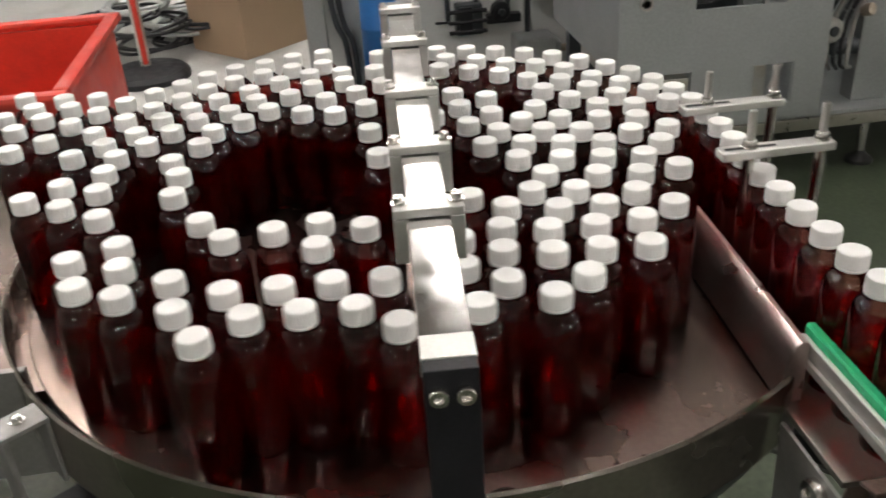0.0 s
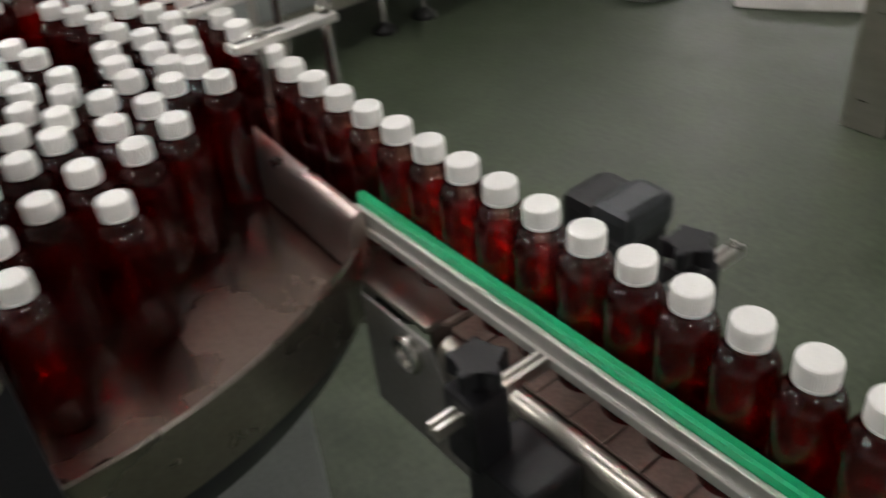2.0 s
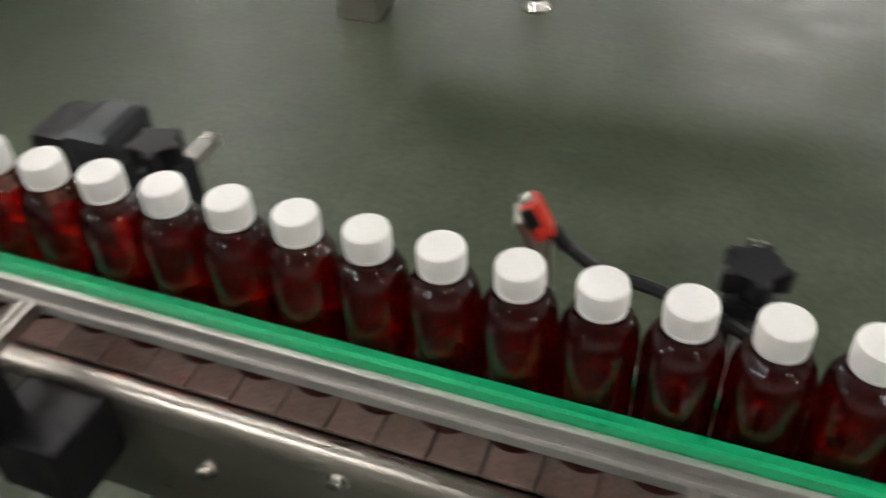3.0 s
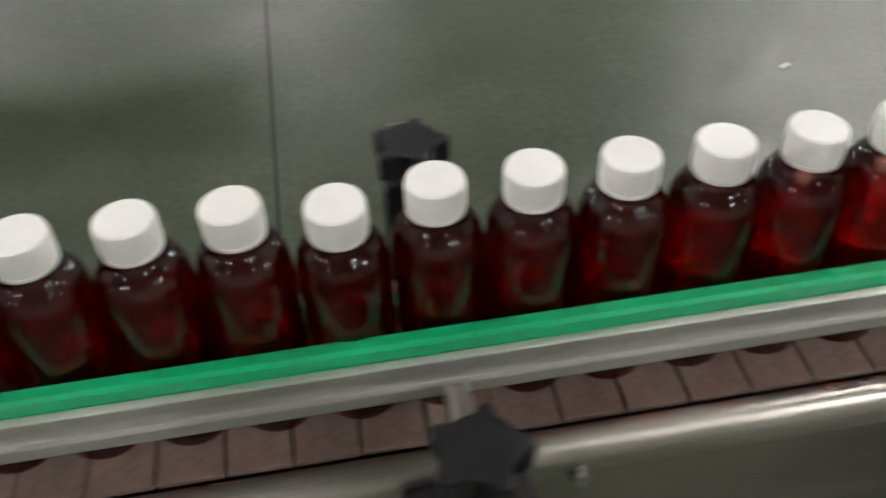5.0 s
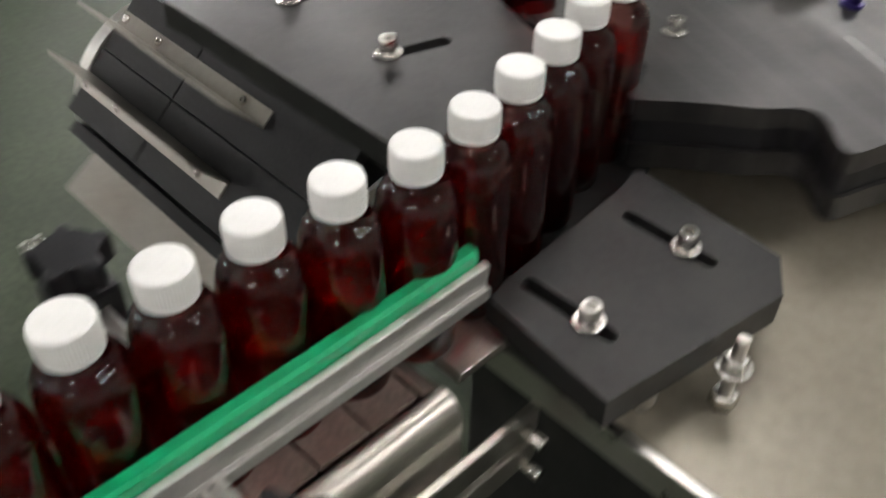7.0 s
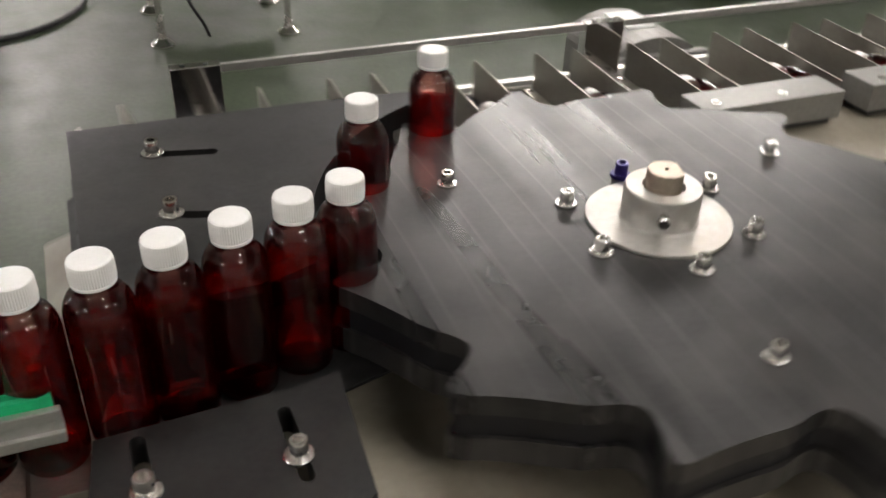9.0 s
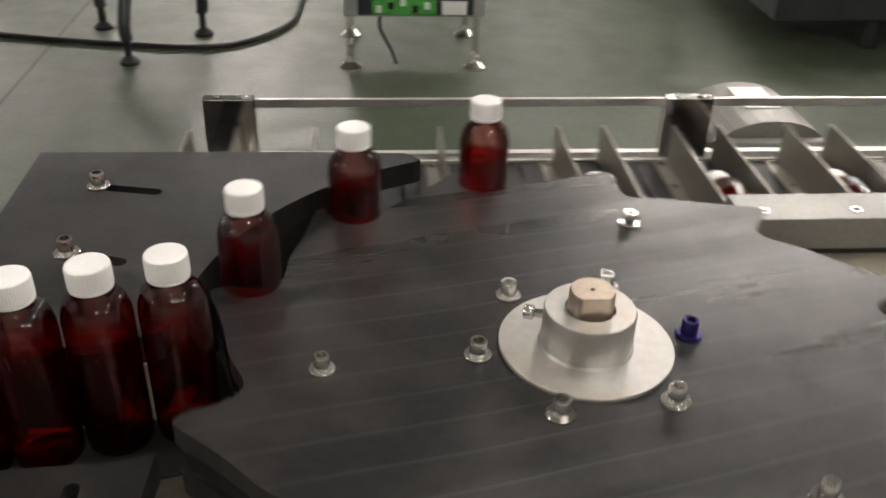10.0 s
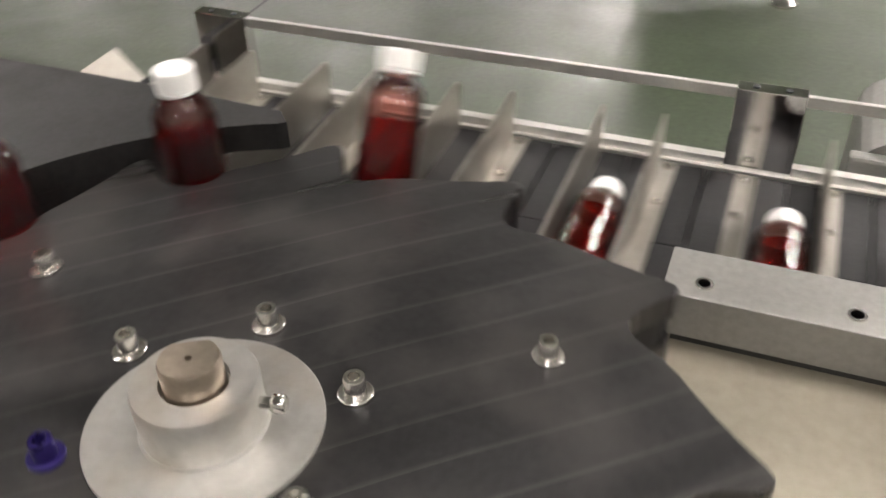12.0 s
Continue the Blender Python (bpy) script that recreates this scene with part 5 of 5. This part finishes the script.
    bl = thing("blue_drum", "blue painted upright cylinder", "cylinder")
    bm = bmesh.new()
    add_lathe(bm, [(0.068, 0), (0.073, 0.008), (0.073, 0.33), (0.0755, 0.334), (0.0755, 0.342), (0.073, 0.346), (0.073, 0.9), (0.06, 0.93)], 36, Matrix.Translation((-2.96, -0.237, 0)))
    part("shell", bm, BLUE, bl)
    bx = thing("cardboard_box", "plain brown cardboard box on the floor", "box")
    bm = bmesh.new()
    add_box(bm, -0.21, 0.21, -0.21, 0.21, 0.0, 0.55, 0.006)
    part("carton", bm, CARD, bx)
    box_part("flap", CARD, bx, -0.205, 0.205, -0.205, -0.002, 0.551, 0.555, 0.001)
    box_part("flap", CARD, bx, -0.205, 0.205, 0.002, 0.205, 0.551, 0.555, 0.001)
    box_part("tape", BEIGE, bx, -0.2, 0.2, -0.025, 0.025, 0.5555, 0.5562)
    bx.matrix_basis = pose(-4.116, -0.84, 0, 0, 0, 43)
    cr = thing("red_crate", "large red plastic crate with a rolled rim", "crate")
    t = 0.012
    box_part("base", RED_CRATE, cr, -0.4, 0.4, -0.3, 0.3, 0.0, t, 0.002)
    for x0, x1, y0, y1 in ((-0.4, -0.4 + t, -0.3, 0.3), (0.4 - t, 0.4, -0.3, 0.3), (-0.4 + t, 0.4 - t, -0.3, -0.3 + t), (-0.4 + t, 0.4 - t, 0.3 - t, 0.3)):
        box_part("side_wall", RED_CRATE, cr, x0, x1, y0, y1, t, 0.42, 0.002)
    bm = bmesh.new()
    for x0, x1, y0, y1 in ((-0.43, -0.385, -0.33, 0.33), (0.385, 0.43, -0.33, 0.33), (-0.384, 0.384, -0.33, -0.285), (-0.384, 0.384, 0.285, 0.33)):
        add_box(bm, x0, x1, y0, y1, 0.4205, 0.45, 0.012)
    part("rim", bm, RED_CRATE, cr, "thick rolled rim")
    cr.matrix_basis = pose(-2.04, -1.45, 0.15, 0, 0, 0)
    pl = thing("pallet", "low dark pallet under the crate", "pallet")
    box_part("deck", DARK_GREY, pl, -2.6, -1.5, -1.9, -1.05, 0.0, 0.1495, 0.005)
    po = thing("steel_post", "thin steel post on a round black base", "post")
    rod_part("pole", STEEL, po, (-3.68, -1.31, 0.02), (-3.68, -1.31, 1.6), 0.025, 16)
    rod_part("red_stripe", RED_CRATE, po, (-3.658, -1.306, 0.08), (-3.658, -1.306, 1.58), 0.013, 12, "dark red plastic edging")
    bm = bmesh.new()
    add_lathe(bm, [(0.2, 0.005), (0.2, 0.03), (0.18, 0.05), (0.04, 0.07)], 36, Matrix.Translation((-3.68, -1.31, 0)))
    part("base", bm, BLACK, po)
    rng = random.Random(3)
    for k in range(16):
        c = thing("cable_coil", "loose coils of black and grey cable on the floor", "cable", "cable coils")
        cx, cy = -4.35 + rng.uniform(-0.25, 0.35), -1.35 + rng.uniform(-0.3, 0.35)
        r = rng.uniform(0.1, 0.24)
        z0 = 0.016 + 0.012 * k
        pts = []
        for i in range(60):
            a = i / 60 * 2 * math.pi * 2.6 + k
            rr = r * (1 + 0.15 * math.sin(1.7 * a + k))
            pts.append((cx + rr * math.cos(a), cy + rr * 0.9 * math.sin(a), z0 + 0.01 + 0.008 * math.sin(a * 1.3 + k)))
        bm = bmesh.new()
        add_tube(bm, pts, 0.009 if k % 3 else 0.012, 7)
        part("cable", bm, CABLE if k % 3 else GREY_PANEL, c)
    wb = thing("floor_covering", "worn pale grey floor covering under the cables", "floor covering")
    pale = material("pale_floor_covering", (0.45, 0.45, 0.43), 0.45, 0, 0.15, 3, 60, 0.05, stain=(0.25, 0.25, 0.24), stain_amount=0.5, stain_scale=3)
    box_part("sheet", pale, wb, -7.5, -2.72, -4.5, -0.54, 0.0005, 0.004, 0.001)


def build_north_side():
    sk = thing("white_sack", "creased white woven plastic sack lying on the floor", "sack")
    bm = bmesh.new()
    n, k = 28, 20
    grid = []
    for i in range(n + 1):
        row = []
        for q in range(k + 1):
            u, v = i / n * 2 - 1, q / k * 2 - 1
            edge = max(0.0, (1 - u ** 4) * (1 - v ** 4)) ** 0.5
            crease = 0.012 * math.sin(9 * u + 3 * v) * math.sin(5 * v - 2 * u) + 0.006 * math.sin(23 * u - 11 * v)
            row.append(bm.verts.new((0.27 * u * (1 - 0.06 * v * v), 0.19 * v * (1 - 0.08 * u * u), 0.006 + edge * (0.075 + crease))))
        grid.append(row)
    for i in range(n):
        for q in range(k):
            bm.faces.new((grid[i][q], grid[i + 1][q], grid[i + 1][q + 1], grid[i][q + 1])).smooth = True
    rim = [grid[i][0] for i in range(n + 1)] + [grid[n][q] for q in range(1, k + 1)] + [grid[i][k] for i in range(n - 1, -1, -1)] + [grid[0][q] for q in range(k - 1, 0, -1)]
    low = [bm.verts.new((v.co.x * 0.99, v.co.y * 0.99, 0.0006)) for v in rim]
    for i in range(len(rim)):
        bm.faces.new((rim[i], rim[(i + 1) % len(rim)], low[(i + 1) % len(rim)], low[i]))
    bm.faces.new(low)
    part("bag", bm, material("white_woven_sack", (0.66, 0.65, 0.62), 0.5, 0, 0.08, 14, 300, 0.12), sk)
    box_part("seam", BLUE, sk, -0.235, -0.228, -0.16, 0.16, 0.0560, 0.0585, 0.0005, "blue stitched seam")
    sk.matrix_basis = pose(-1.02, 2.50, 0, 0, 0, 34)
    hl = thing("floor_hose", "grey hose lying in a loop on the floor", "hose")
    bm = bmesh.new()
    add_tube(bm, bez([(-1.9, 2.6, 0.014), (-1.75, 2.2, 0.014), (-1.52, 2.03, 0.014), (-1.36, 2.1, 0.014), (-1.38, 2.4, 0.014), (-1.6, 2.75, 0.014)]), 0.012)
    part("sheath", bm, GREY_PANEL, hl)
    t = thing("steel_table", "steel table frame with square leg and levelling feet", "table")
    box_part("column", FRAME_STEEL, t, -0.42, -0.30, 1.72, 1.84, 0.0, 0.9, 0.005)
    box_part("beam", FRAME_STEEL, t, -0.3, 1.0, 2.0, 2.08, 0.24, 0.32, 0.004)
    for x, y in ((-0.28, 1.94), (0.10, 1.93), (0.42, 2.4)):
        rod_part("leg", BRIGHT, t, (x, y, 0.02), (x, y, 0.6), 0.017, 14)
        bm = bmesh.new()
        add_lathe(bm, [(0.04, 0), (0.04, 0.01), (0.02, 0.03), (0.018, 0.05)], 18, Matrix.Translation((x, y, 0)))
        part("foot", bm, BRIGHT, t)
    box_part("top", STEEL, t, -0.5, 1.1, 1.7, 2.6, 0.9, 0.94, 0.004)
    s = thing("photo_sensor", "red photoelectric sensor on a thin steel stalk", "sensor")
    rod_part("stalk", STEEL, s, (0.630, 0.089, 0.60), (0.630, 0.089, 0.82), 0.0045, 10)
    c = Vector((0.630, 0.089, 0.818))
    m = Matrix.Translation(c) @ Matrix.Rotation(radians(-27), 4, "Y") @ Matrix.Rotation(radians(18), 4, "Z") @ Matrix.Translation(-c)
    box_part("bracket", STEEL, s, 0.614, 0.6195, 0.075, 0.102, 0.806, 0.836, 0.001, "bent steel mounting plate", m)
    body = box_part("body", SENSOR_RED, s, 0.620, 0.634, 0.080, 0.100, 0.812, 0.842, 0.003, "red plastic sensor body", m)
    box_part("lens_cover", BLACK, body, 0.6195, 0.629, 0.0793, 0.1007, 0.824, 0.8405, 0.002, "black lens cover", m)
    box_part("clip", BRIGHT, body, 0.622, 0.631, 0.084, 0.096, 0.8422, 0.8445, 0.0008, "small bright steel clip", m)
    rod_part("plug", BLACK, s, (0.634, 0.09, 0.816), (0.645, 0.09, 0.802), 0.0055, 12)
    box_part("side_mount", STEEL, s, 0.62, 0.655, 0.0685, 0.09, 0.60, 0.64, 0.002)
    c = thing("sensor_cable", "black sensor cable sagging along the belt", "cable")
    bm = bmesh.new()
    add_tube(bm, bez([(0.643, 0.09, 0.804), (0.67, 0.095, 0.782), (0.71, 0.10, 0.770), (0.765, 0.085, 0.765), (0.82, 0.08, 0.725), (0.86, 0.08, 0.66), (0.87, 0.0755, 0.62)]), 0.0052)
    part("sheath", bm, CABLE, c)
    mo = thing("drive_motor", "dark ribbed motor housing beside the belt", "motor")
    m = pose(0.128, 0.20, 0.70, 0, 0, 0)
    bm = bmesh.new()
    add_box(bm, -0.045, 0.05, -0.036, 0.036, -0.14, 0.034, 0.014, m)
    part("housing", bm, BLACK, mo)
    bm = bmesh.new()
    add_box(bm, 0.0, 0.053, -0.039, 0.039, 0.0, 0.042, 0.012, m)
    part("lid", bm, DARK_GREY, mo, "dark grey rounded lid")
    box_part("mount", FRAME_STEEL, mo, 0.12, 0.18, 0.0685, 0.17, 0.58, 0.64, 0.003)


WHEEL_OBJECT = build_wheel()
build_plates()
build_buckets()
build_bucket_frame()
build_backdrop_machines()
build_west_side()
build_north_side()


def motions():
    for ob, rows in BOTTLES:
        walk(ob, rows)
    for ob, rows in SLAT_PARTS:
        walk(ob, rows)
    for ob, rows in BUCKETS:
        walk(ob, rows)
    walk(WHEEL_OBJECT, [(0.5 * k, pose(WHEEL.x, WHEEL.y, 0, 0, 0, wheel_angle(0.5 * k))) for k in range(25)])


motions()
